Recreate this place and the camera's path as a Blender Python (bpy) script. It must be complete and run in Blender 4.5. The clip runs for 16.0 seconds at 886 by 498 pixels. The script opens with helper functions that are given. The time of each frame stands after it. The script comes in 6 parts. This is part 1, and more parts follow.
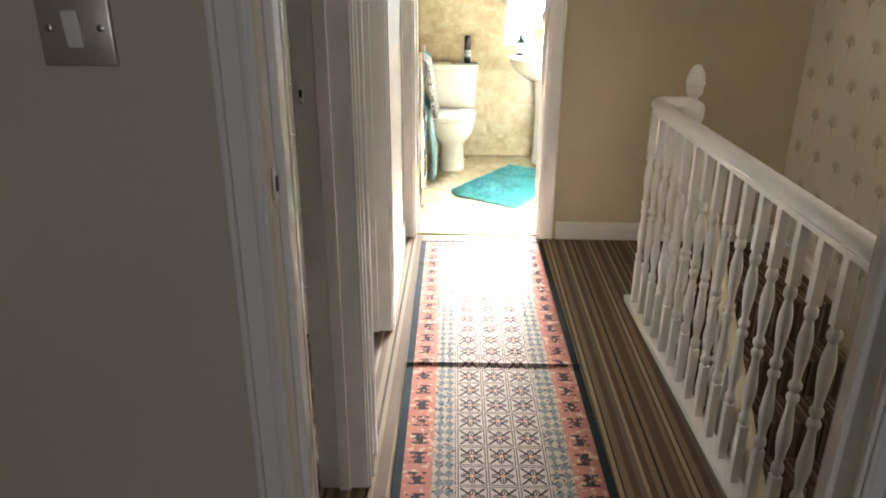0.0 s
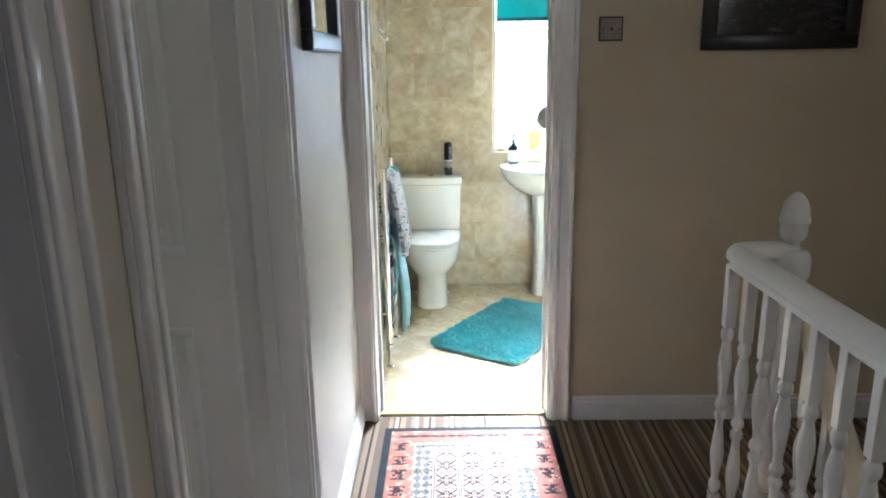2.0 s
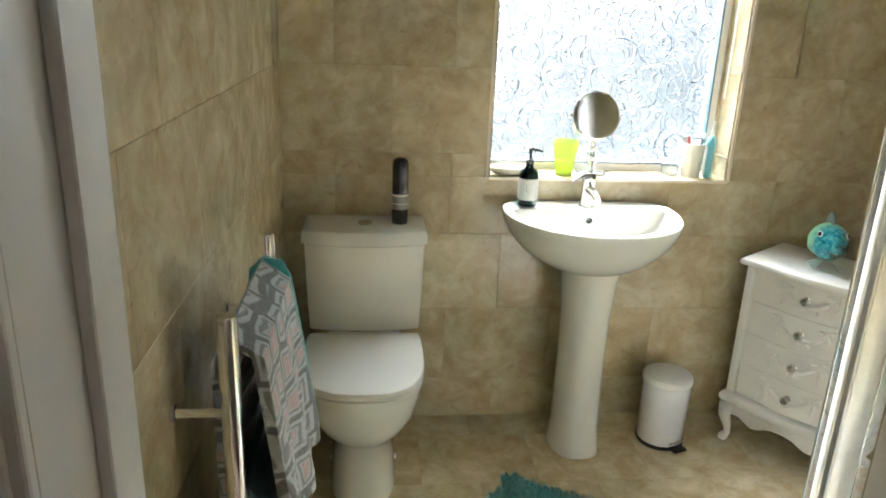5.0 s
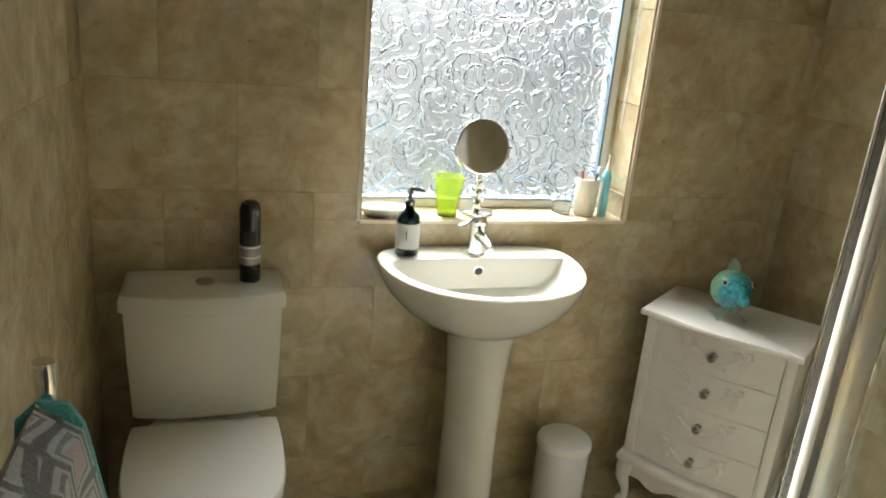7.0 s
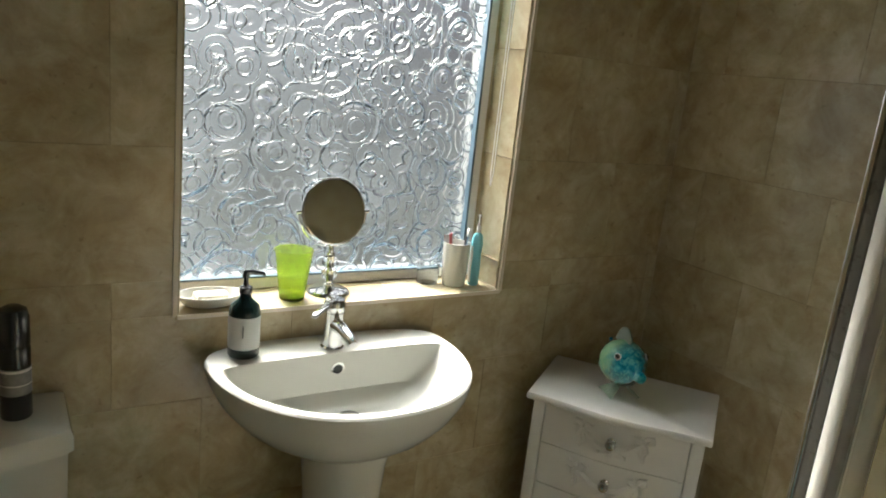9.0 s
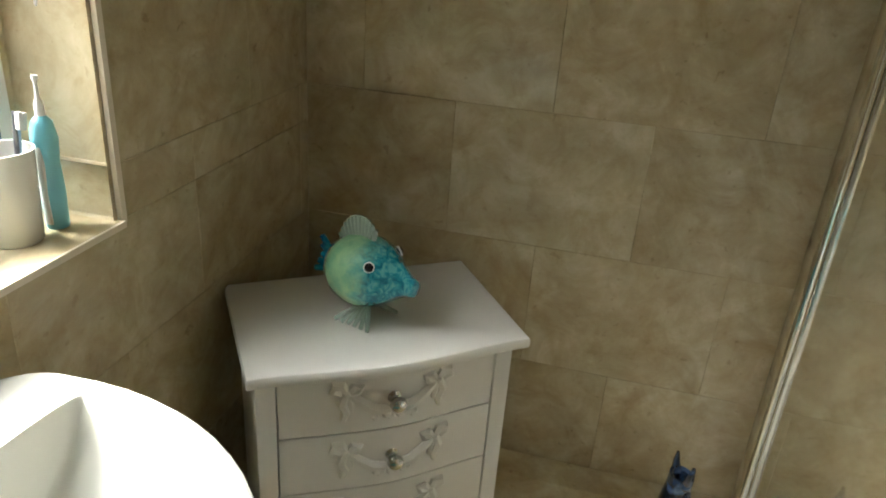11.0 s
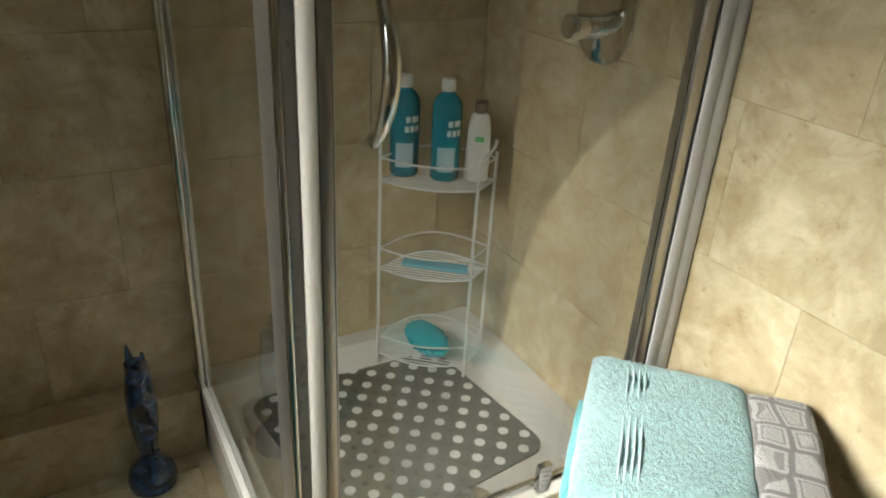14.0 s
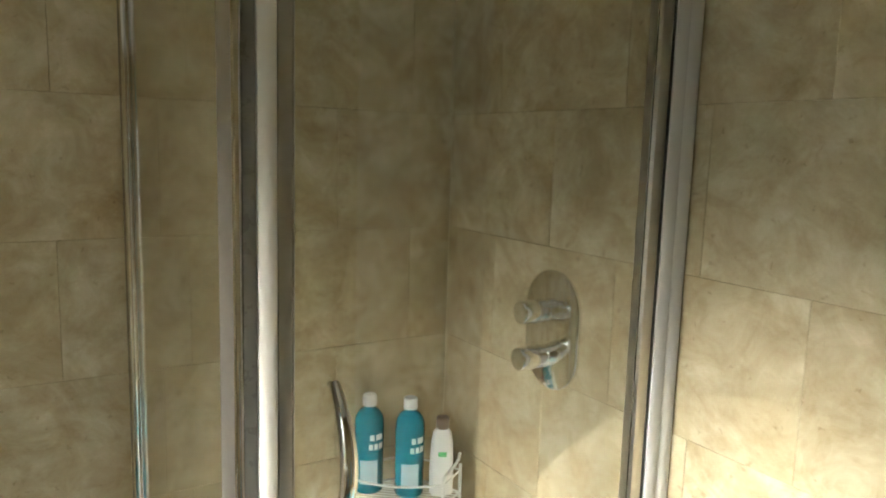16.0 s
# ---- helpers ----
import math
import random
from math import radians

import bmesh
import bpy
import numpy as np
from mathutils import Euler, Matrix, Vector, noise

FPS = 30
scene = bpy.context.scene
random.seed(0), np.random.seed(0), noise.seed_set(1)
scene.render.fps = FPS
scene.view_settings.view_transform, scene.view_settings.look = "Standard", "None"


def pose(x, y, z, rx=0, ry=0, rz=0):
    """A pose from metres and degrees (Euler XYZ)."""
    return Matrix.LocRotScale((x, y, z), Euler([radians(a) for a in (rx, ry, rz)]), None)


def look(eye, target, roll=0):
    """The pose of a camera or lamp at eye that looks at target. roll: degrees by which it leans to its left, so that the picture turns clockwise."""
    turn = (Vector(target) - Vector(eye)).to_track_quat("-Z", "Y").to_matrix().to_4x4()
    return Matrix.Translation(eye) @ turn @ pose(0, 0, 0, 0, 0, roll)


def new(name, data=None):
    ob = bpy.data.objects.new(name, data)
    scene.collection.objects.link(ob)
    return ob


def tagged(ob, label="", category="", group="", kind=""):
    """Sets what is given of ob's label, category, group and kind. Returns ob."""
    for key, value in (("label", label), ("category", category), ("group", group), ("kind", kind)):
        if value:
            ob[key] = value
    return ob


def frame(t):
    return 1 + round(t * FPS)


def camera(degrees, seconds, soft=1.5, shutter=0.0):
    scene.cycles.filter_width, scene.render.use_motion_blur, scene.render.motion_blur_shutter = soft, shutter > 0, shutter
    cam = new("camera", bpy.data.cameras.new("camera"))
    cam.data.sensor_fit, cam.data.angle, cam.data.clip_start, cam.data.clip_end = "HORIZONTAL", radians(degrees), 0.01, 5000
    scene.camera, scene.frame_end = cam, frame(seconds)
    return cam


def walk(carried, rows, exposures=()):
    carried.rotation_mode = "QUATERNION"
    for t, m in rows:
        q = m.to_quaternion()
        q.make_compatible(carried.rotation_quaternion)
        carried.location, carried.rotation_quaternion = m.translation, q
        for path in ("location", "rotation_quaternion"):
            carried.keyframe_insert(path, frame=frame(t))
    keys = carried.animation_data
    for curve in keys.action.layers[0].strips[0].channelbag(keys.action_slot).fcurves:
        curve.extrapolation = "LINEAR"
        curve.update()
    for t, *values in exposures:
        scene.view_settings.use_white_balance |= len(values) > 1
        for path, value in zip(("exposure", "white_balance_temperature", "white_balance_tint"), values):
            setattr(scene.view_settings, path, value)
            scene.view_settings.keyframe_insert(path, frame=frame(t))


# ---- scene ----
cam = camera(63.1, 16.0, soft=1.9)
PATH = [
    (0, (0.252, -0.657, 1.585), (0.202, 1.197, 0.836), 0.3),
    (0.5, (0.26, -0.5, 1.569), (0.196, 1.36, 0.837), -0.7),
    (1, (0.315, -0.173, 1.581), (0.239, 1.708, 0.906), -2.2),
    (1.5, (0.331, 0.192, 1.563), (0.246, 2.105, 0.985), -2.9),
    (2, (0.328, 0.589, 1.528), (0.29, 2.524, 1.022), -1.0),
    (2.5, (0.327, 1.019, 1.541), (0.354, 2.964, 1.077), -0.5),
    (3, (0.267, 1.476, 1.493), (0.317, 3.425, 1.05), -0.3),
    (3.5, (0.25, 1.924, 1.467), (0.333, 3.863, 0.982), 0.5),
    (4, (0.245, 2.345, 1.481), (0.362, 4.267, 0.94), 1.2),
    (4.2, (0.228, 2.509, 1.461), (0.344, 4.427, 0.907), 1.5),
    (6.3, (0.181, 3.471, 1.464), (0.645, 5.287, 0.766), 4.0),
    (6.5, (0.187, 3.484, 1.469), (0.696, 5.296, 0.792), 4.2),
    (7, (0.197, 3.501, 1.498), (0.794, 5.31, 0.889), 5.2),
    (7.5, (0.203, 3.502, 1.554), (0.906, 5.3, 1.03), 6.2),
    (8, (0.215, 3.532, 1.555), (1.011, 5.308, 1.095), 6.1),
    (8.2, (0.218, 3.57, 1.552), (1.052, 5.332, 1.104), 6.1),
    (10.3, (0.526, 4.613, 1.361), (2.118, 5.607, 0.67), 4.9),
    (10.5, (0.586, 4.678, 1.348), (2.261, 5.494, 0.62), 4.4),
    (11, (0.653, 4.816, 1.338), (2.425, 5.225, 0.507), 4.3),
    (11.5, (0.632, 4.762, 1.332), (2.431, 4.786, 0.457), 4.0),
    (11.8, (0.558, 4.715, 1.313), (2.353, 4.579, 0.441), 4.1),
    (12, (0.564, 4.72, 1.318), (2.34, 4.465, 0.434), 3.8),
    (12.5, (0.516, 4.717, 1.326), (2.252, 4.249, 0.448), 4.2),
    (13, (0.52, 4.712, 1.336), (2.197, 4.059, 0.464), 4.0),
    (13.5, (0.52, 4.654, 1.336), (2.13, 3.876, 0.441), 3.8),
    (14, (0.497, 4.645, 1.294), (2.041, 3.747, 0.393), 3.4),
    (14.5, (0.498, 4.644, 1.294), (2.015, 3.689, 0.409), 2.7),
    (15, (0.51, 4.631, 1.372), (2.094, 3.626, 0.679), 2.1),
    (15.5, (0.508, 4.632, 1.441), (2.147, 3.592, 0.96), 1.1),
    (16, (0.478, 4.64, 1.495), (2.172, 3.594, 1.212), 1.7),
]

EXPOSURES = [
    (0.0, 2.35, 5750, 10), (1.5, 1.8, 5100, 10), (2.3, 1.36, 4800, 10), (3.0, 1.0, 4600, 10), (3.5, 0.75, 4850, 10), (4.2, 0.45, 5300, 10), (6.3, -0.3, 6500, 10),
    (8.2, -0.9, 6400, 10), (10.5, -1.8, 6300, 9), (11.0, -0.9, 6400, 9), (12.0, -0.27, 6500, 8), (13.0, -0.62, 6400, 8), (13.5, -0.85, 6450, 8), (14.0, -1.97, 6400, 8), (14.5, -2.05, 6350, 8), (15.0, -1.85, 6300, 8), (15.5, -1.03, 6300, 8), (16.0, -0.45, 6300, 8),
]
walk(cam, [(t, look(eye, target, roll)) for t, eye, target, roll in PATH], EXPOSURES)

# world and sun: hazy bright day, light comes in low through the obscured bathroom window
world = bpy.data.worlds.new("sky")
scene.world = world
world.use_nodes = True
wt = world.node_tree
sky = wt.nodes.new("ShaderNodeTexSky")
sky.sky_type = "NISHITA"
sky.sun_disc = False
SUN_TRAVEL = Vector((-0.15, -1.0, -0.43)).normalized()
sky.sun_elevation = math.asin(-SUN_TRAVEL.z)
sky.sun_rotation = math.atan2(-SUN_TRAVEL.x, -SUN_TRAVEL.y)
bg = wt.nodes["Background"]
bg.inputs["Strength"].default_value = 0.15
wt.links.new(sky.outputs[0], bg.inputs[0])

sun = new("sun", bpy.data.lights.new("sun", "SUN"))
sun.data.energy = 2.05
sun.data.angle = radians(16)
sun.data.color = (1.0, 0.96, 0.9)
sun.matrix_world = look((1.0, 9.0, 5.0), Vector((1.0, 9.0, 5.0)) + SUN_TRAVEL)


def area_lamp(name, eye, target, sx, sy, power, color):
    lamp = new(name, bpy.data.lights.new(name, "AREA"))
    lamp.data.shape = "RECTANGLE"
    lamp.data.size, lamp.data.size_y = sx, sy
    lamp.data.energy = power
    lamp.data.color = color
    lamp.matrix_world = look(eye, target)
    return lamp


# lamp added outdoors, standing in for sky light through the bathroom window
area_lamp("added_sky_lamp", (1.05, 6.7, 3.0), (0.93, 4.6, 0.5), 2.3, 1.3, 230, (0.97, 0.99, 1.0))
# second added lamp: a beam for sunlight scattered by the pressed glass
glow = area_lamp("added_sun_beam", (0.92, 6.6, 2.35), (1.03, 3.85, 0.56), 1.3, 0.95, 190, (1.0, 0.97, 0.90))
glow.data.spread = radians(50)
# unseen fill lamps, added to brighten the landing and its rooms
area_lamp("fill_lamp_stairs", (2.1, 1.1, 1.85), (0.4, 1.9, 0.8), 0.8, 0.9, 2.3, (1.0, 0.82, 0.60))
area_lamp("fill_lamp_bedroom", (0.6, -3.0, 1.5), (0.3, 0.0, 1.2), 1.2, 1.0, 2.4, (1.0, 0.92, 0.84))
area_lamp("fill_lamp_side_room", (-2.6, 2.3, 1.5), (0.0, 2.0, 1.2), 1.0, 1.0, 6.2, (1.0, 0.91, 0.76))


# ---- materials ----
def material(name):
    m = bpy.data.materials.new(name)
    m.use_nodes = True
    return m, m.node_tree, m.node_tree.nodes["Principled BSDF"]


def add(nt, kind, **values):
    n = nt.nodes.new(kind)
    for key, value in values.items():
        n.inputs[key.replace("_", " ")].default_value = value
    return n


def ramp(nt, fac, stops):
    r = nt.nodes.new("ShaderNodeValToRGB")
    els = r.color_ramp.elements
    while len(els) < len(stops):
        els.new(0.5)
    for e, (p, c) in zip(els, stops):
        e.position, e.color = p, (*c, 1)
    nt.links.new(fac, r.inputs[0])
    return r.outputs[0]


def noise_out(nt, scale, detail=4, rough=0.55, coord="Object", distortion=0.0, stretch=None):
    tc = nt.nodes.new("ShaderNodeTexCoord")
    n = add(nt, "ShaderNodeTexNoise", Scale=scale, Detail=detail, Roughness=rough, Distortion=distortion)
    src = tc.outputs[coord]
    if stretch:
        mp = nt.nodes.new("ShaderNodeMapping")
        mp.inputs["Scale"].default_value = stretch
        nt.links.new(src, mp.inputs[0])
        src = mp.outputs[0]
    nt.links.new(src, n.inputs["Vector"])
    return n.outputs["Fac"]


def mix(nt, a, b, fac, mode="MIX"):
    m = nt.nodes.new("ShaderNodeMix")
    m.data_type, m.blend_type = "RGBA", mode
    for sock, v in ((m.inputs[0], fac), (m.inputs[6], a), (m.inputs[7], b)):
        if isinstance(v, bpy.types.NodeSocket):
            nt.links.new(v, sock)
        elif isinstance(v, (int, float)):
            sock.default_value = v
        else:
            sock.default_value = (*v, 1)
    return m.outputs[2]


def bump(nt, bsdf, height, strength=0.2, distance=0.002):
    b = add(nt, "ShaderNodeBump", Strength=strength, Distance=distance)
    nt.links.new(height, b.inputs["Height"])
    nt.links.new(b.outputs[0], bsdf.inputs["Normal"])


def plain(name, color, rough=0.5, metal=0.0, vary=0.06, scale=6.0, fine=0.15, grain=180.0, distance=0.0004, coat=0.0):
    """A material with slight two-scale variation of colour, gloss and relief."""
    m, nt, b = material(name)
    big = noise_out(nt, scale, 5)
    lo = tuple(max(0, c * (1 - vary)) for c in color)
    hi = tuple(min(1, c * (1 + vary)) for c in color)
    nt.links.new(ramp(nt, big, [(0.3, lo), (0.7, hi)]), b.inputs["Base Color"])
    b.inputs["Metallic"].default_value = metal
    mr = add(nt, "ShaderNodeMapRange", To_Min=max(0.02, rough - 0.06), To_Max=min(1, rough + 0.08))
    nt.links.new(noise_out(nt, scale * 7, 3), mr.inputs["Value"])
    nt.links.new(mr.outputs[0], b.inputs["Roughness"])
    b.inputs["Coat Weight"].default_value = coat
    if fine:
        bump(nt, b, noise_out(nt, grain, 3), fine, distance)
    return m


M_hall_wall = plain("hall_wall_paint", (0.54, 0.465, 0.32), 0.6, vary=0.05, scale=1.2, fine=0.35, grain=120, distance=0.0008)
M_left_wall = plain("pale_wall_paint", (0.62, 0.58, 0.50), 0.45, vary=0.05, scale=1.5, fine=0.35, grain=110, distance=0.0008)
M_bed_wall = plain("bedroom_wall_paint", (0.58, 0.52, 0.45), 0.6, vary=0.05, scale=1.3, fine=0.35, grain=110, distance=0.0008)
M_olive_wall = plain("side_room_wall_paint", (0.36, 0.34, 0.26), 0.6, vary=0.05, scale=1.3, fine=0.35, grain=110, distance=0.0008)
M_ceiling = plain("ceiling_paint", (0.75, 0.73, 0.69), 0.8, vary=0.03, scale=2, fine=0.4, grain=70, distance=0.001)
M_gloss = plain("white_gloss_paint", (0.78, 0.76, 0.73), 0.36, vary=0.03, scale=3, fine=0.12, grain=40, distance=0.0004)
M_cream = plain("cream_paint", (0.72, 0.64, 0.46), 0.35, vary=0.05, scale=5)
M_ceramic = plain("white_ceramic", (0.71, 0.70, 0.63), 0.08, vary=0.02, scale=3, fine=0.04, grain=12, distance=0.0006, coat=0.4)
M_plastic = plain("white_plastic", (0.76, 0.75, 0.72), 0.3, vary=0.03, scale=9)
M_tray = plain("white_tray_acrylic", (0.72, 0.70, 0.64), 0.2, vary=0.03, scale=5)
M_chrome = plain("polished_chrome", (0.82, 0.82, 0.82), 0.07, 1.0, vary=0.03, scale=12, fine=0.03, grain=20)
M_satin = plain("satin_aluminium", (0.70, 0.69, 0.66), 0.3, 1.0, vary=0.04, scale=14, fine=0.1, grain=90)
M_steel = plain("brushed_steel", (0.52, 0.50, 0.47), 0.3, 1.0, vary=0.06, scale=30, fine=0.2, grain=260)
M_black = plain("black_plastic", (0.012, 0.012, 0.013), 0.22, vary=0.2, scale=20)
M_dark = plain("dark_rubber", (0.03, 0.03, 0.032), 0.6, vary=0.2, scale=20)
M_brass = plain("brass_strip", (0.62, 0.50, 0.22), 0.35, 1.0, vary=0.15, scale=20)
M_grout = plain("grout", (0.46, 0.385, 0.27), 0.85, vary=0.12, scale=20, fine=0.4, grain=200)
M_enamel = plain("white_enamel", (0.72, 0.72, 0.74), 0.18, vary=0.03, scale=8)
M_furniture = plain("ivory_furniture_paint", (0.70, 0.68, 0.62), 0.38, vary=0.04, scale=8, fine=0.15, grain=80)
M_wire = plain("white_coated_wire", (0.80, 0.80, 0.76), 0.3, vary=0.04, scale=30)
M_black_wood = plain("black_frame_wood", (0.014, 0.013, 0.012), 0.3, vary=0.25, scale=30)


def tile_material(name, floor=False):
    """Polished travertine: cloudy beige, small dark pits and veins, each tile different."""
    m, nt, b = material(name)
    tc = nt.nodes.new("ShaderNodeTexCoord")
    info = nt.nodes.new("ShaderNodeObjectInfo")
    geo = nt.nodes.new("ShaderNodeNewGeometry")
    off = nt.nodes.new("ShaderNodeVectorMath")
    off.operation = "SCALE"
    comb = nt.nodes.new("ShaderNodeCombineXYZ")
    for k, f in (("X", 37.0), ("Y", 91.0), ("Z", 53.0)):
        mm = nt.nodes.new("ShaderNodeMath")
        mm.operation = "MULTIPLY"
        mm.inputs[1].default_value = f
        nt.links.new(info.outputs["Random"], mm.inputs[0])
        nt.links.new(mm.outputs[0], comb.inputs[k])
    vec = nt.nodes.new("ShaderNodeVectorMath")
    nt.links.new(tc.outputs["Object"], vec.inputs[0])
    nt.links.new(comb.outputs[0], vec.inputs[1])

    def nz(scale, detail, rough=0.6, dist=0.0):
        n = add(nt, "ShaderNodeTexNoise", Scale=scale, Detail=detail, Roughness=rough, Distortion=dist)
        nt.links.new(vec.outputs[0], n.inputs["Vector"])
        return n.outputs["Fac"]

    k = 1.12 if floor else 1.0
    base = ramp(nt, nz(9.0, 7, 0.66, 0.8), [(0.28, (0.385 * k, 0.306 * k, 0.197 * k)), (0.45, (0.44 * k, 0.364 * k, 0.245 * k)), (0.58, (0.50 * k, 0.424 * k, 0.30 * k)), (0.75, (0.57 * k, 0.50 * k, 0.376 * k))])
    warm = ramp(nt, nz(2.6, 3), [(0.35, (0.91, 0.90, 0.80)), (0.65, (0.97, 1.0, 0.95))])
    c = mix(nt, base, warm, 1.0, "MULTIPLY")
    veins = ramp(nt, nz(17, 7, 0.72, 0.7), [(0.36, (0.74, 0.68, 0.58)), (0.48, (1, 1, 1)), (0.56, (1, 1, 1)), (0.66, (1.22, 1.22, 1.22))])
    c = mix(nt, c, veins, 0.4, "MULTIPLY")
    pits = ramp(nt, nz(48, 3, 0.5, 0.4), [(0.27, (0.42, 0.34, 0.26)), (0.34, (1, 1, 1))])
    c = mix(nt, c, pits, 0.35, "MULTIPLY")
    clouds = ramp(nt, nz(6.0, 5, 0.68, 0.9), [(0.34, (0.80, 0.73, 0.62)), (0.5, (1, 1, 1)), (0.66, (1.14, 1.15, 1.17))])
    c = mix(nt, c, clouds, 0.7, "MULTIPLY")
    per = ramp(nt, info.outputs["Random"], [(0.0, (0.95, 0.945, 0.935)), (0.5, (1.0, 0.985, 0.965)), (1.0, (1.04, 1.04, 1.04))])
    c = mix(nt, c, per, 1.0, "MULTIPLY")
    nt.links.new(c, b.inputs["Base Color"])
    mr = add(nt, "ShaderNodeMapRange", To_Min=0.10, To_Max=0.26)
    nt.links.new(nz(9, 4), mr.inputs["Value"])
    nt.links.new(mr.outputs[0], b.inputs["Roughness"])
    bump(nt, b, nz(7, 5, 0.6), 0.15, 0.001)
    return m


M_tile = tile_material("travertine_wall_tile")
M_floor_tile = tile_material("travertine_floor_tile", True)


def carpet_material():
    """Striped wool carpet: stripes of uneven width that run along y."""
    m, nt, b = material("striped_carpet")
    tc = nt.nodes.new("ShaderNodeTexCoord")
    sep = nt.nodes.new("ShaderNodeSeparateXYZ")
    nt.links.new(tc.outputs["Object"], sep.inputs[0])
    mod = nt.nodes.new("ShaderNodeMath")
    mod.operation = "MODULO"
    mod.inputs[1].default_value = 0.24
    ab = nt.nodes.new("ShaderNodeMath")
    ab.operation = "ADD"
    ab.inputs[1].default_value = 24.0
    nt.links.new(sep.outputs["X"], ab.inputs[0])
    nt.links.new(ab.outputs[0], mod.inputs[0])
    mr = add(nt, "ShaderNodeMapRange", From_Max=0.24)
    nt.links.new(mod.outputs[0], mr.inputs["Value"])
    r = nt.nodes.new("ShaderNodeValToRGB")
    r.color_ramp.interpolation = "CONSTANT"
    brown, tan, cream, dark, grey = (0.12, 0.078, 0.046), (0.23, 0.16, 0.095), (0.38, 0.29, 0.19), (0.036, 0.025, 0.018), (0.17, 0.135, 0.10)
    seq = [(0.0, brown), (0.10, tan), (0.17, brown), (0.21, cream), (0.27, dark), (0.30, tan), (0.40, brown), (0.50, grey), (0.58, cream), (0.63, brown), (0.73, tan), (0.82, dark), (0.86, tan), (0.93, brown)]
    els = r.color_ramp.elements
    while len(els) < len(seq):
        els.new(0.5)
    for e, (p, c) in zip(els, seq):
        e.position, e.color = p, (*c, 1)
    nt.links.new(mr.outputs[0], r.inputs[0])
    fibre = ramp(nt, noise_out(nt, 420, 3, 0.7), [(0.3, (0.72, 0.72, 0.72)), (0.7, (1.15, 1.15, 1.15))])
    nt.links.new(mix(nt, r.outputs[0], fibre, 0.8, "MULTIPLY"), b.inputs["Base Color"])
    b.inputs["Roughness"].default_value = 0.95
    bump(nt, b, noise_out(nt, 500, 2), 0.7, 0.003)
    return m


M_carpet = carpet_material()


# ---- mesh helpers ----
def mesh_of(bm, name, mats, smooth=False):
    me = bpy.data.meshes.new(name)
    bm.normal_update()
    bm.to_mesh(me)
    bm.free()
    for mt in mats if isinstance(mats, (list, tuple)) else [mats]:
        me.materials.append(mt)
    if smooth:
        me.polygons.foreach_set("use_smooth", [True] * len(me.polygons))
        me.set_sharp_from_angle(angle=radians(38))
    return me


def thing(name, label, category, at=(0, 0, 0), rz=0, group=""):
    ob = new(name)
    ob.matrix_basis = pose(*at, 0, 0, rz)
    ob.empty_display_size = 0.05
    return tagged(ob, label, category, group)


def part(name, bm, mat, parent=None, label="", smooth=True):
    ob = new(name, mesh_of(bm, name, mat, smooth))
    if parent is not None:
        ob.parent = parent
    return tagged(ob, label)


def structure(name, bm, mat, label="", smooth=False):
    return tagged(new(name, mesh_of(bm, name, mat, smooth)), label, kind="structure")


def box(bm, x0, x1, y0, y1, z0, z1, bevel=0.0, segs=2):
    res = bmesh.ops.create_cube(bm, size=1)
    vs = res["verts"]
    bmesh.ops.scale(bm, vec=(x1 - x0, y1 - y0, z1 - z0), verts=vs)
    bmesh.ops.translate(bm, vec=((x0 + x1) / 2, (y0 + y1) / 2, (z0 + z1) / 2), verts=vs)
    if bevel:
        edges = list({e for v in vs for e in v.link_edges})
        bmesh.ops.bevel(bm, geom=edges, offset=bevel, segments=segs, affect="EDGES", profile=0.5)
    return bm


def boxes(*specs, bevel=0.0):
    bm = bmesh.new()
    for s in specs:
        box(bm, *s[:6], bevel=s[6] if len(s) > 6 else bevel)
    return bm


def ring_loft(bm, rings, cap0=True, cap1=True):
    """Skins closed rings of points, all with the same count."""
    vr = [[bm.verts.new(p) for p in ring] for ring in rings]
    n = len(vr[0])
    for a, b in zip(vr, vr[1:]):
        for i in range(n):
            bm.faces.new((a[i], a[(i + 1) % n], b[(i + 1) % n], b[i]))
    if cap0:
        bm.faces.new(vr[0][::-1])
    if cap1:
        bm.faces.new(vr[-1])
    return bm


def lathe(profile, seg=24, bm=None, at=(0, 0, 0), cap0=True, cap1=True):
    bm = bm or bmesh.new()
    rings = [[(at[0] + r * math.cos(2 * math.pi * i / seg), at[1] + r * math.sin(2 * math.pi * i / seg), at[2] + z) for i in range(seg)] for r, z in profile]
    return ring_loft(bm, rings, cap0, cap1)


def tube(points, radius, seg=8, bm=None, closed=False):
    """A round bar along points; radius may be a list."""
    bm = bm or bmesh.new()
    pts = [Vector(p) for p in points]
    n = len(pts)
    rings = []
    side = None
    for i, p in enumerate(pts):
        a, b = (pts[i - 1] if i or closed else p), (pts[(i + 1) % n] if i < n - 1 or closed else p)
        d = (b - a).normalized()
        if side is None:
            side = d.orthogonal().normalized()
        side = (side - d * side.dot(d)).normalized()
        up = d.cross(side)
        r = radius[i] if isinstance(radius, (list, tuple)) else radius
        rings.append([p + side * r * math.cos(2 * math.pi * k / seg) + up * r * math.sin(2 * math.pi * k / seg) for k in range(seg)])
    if closed:
        ring_loft(bm, rings + [rings[0]], False, False)
        bmesh.ops.remove_doubles(bm, verts=bm.verts, dist=1e-6)
    else:
        ring_loft(bm, rings)
    return bm


def turned(bm, m):
    bmesh.ops.transform(bm, matrix=m, verts=bm.verts)
    return bm


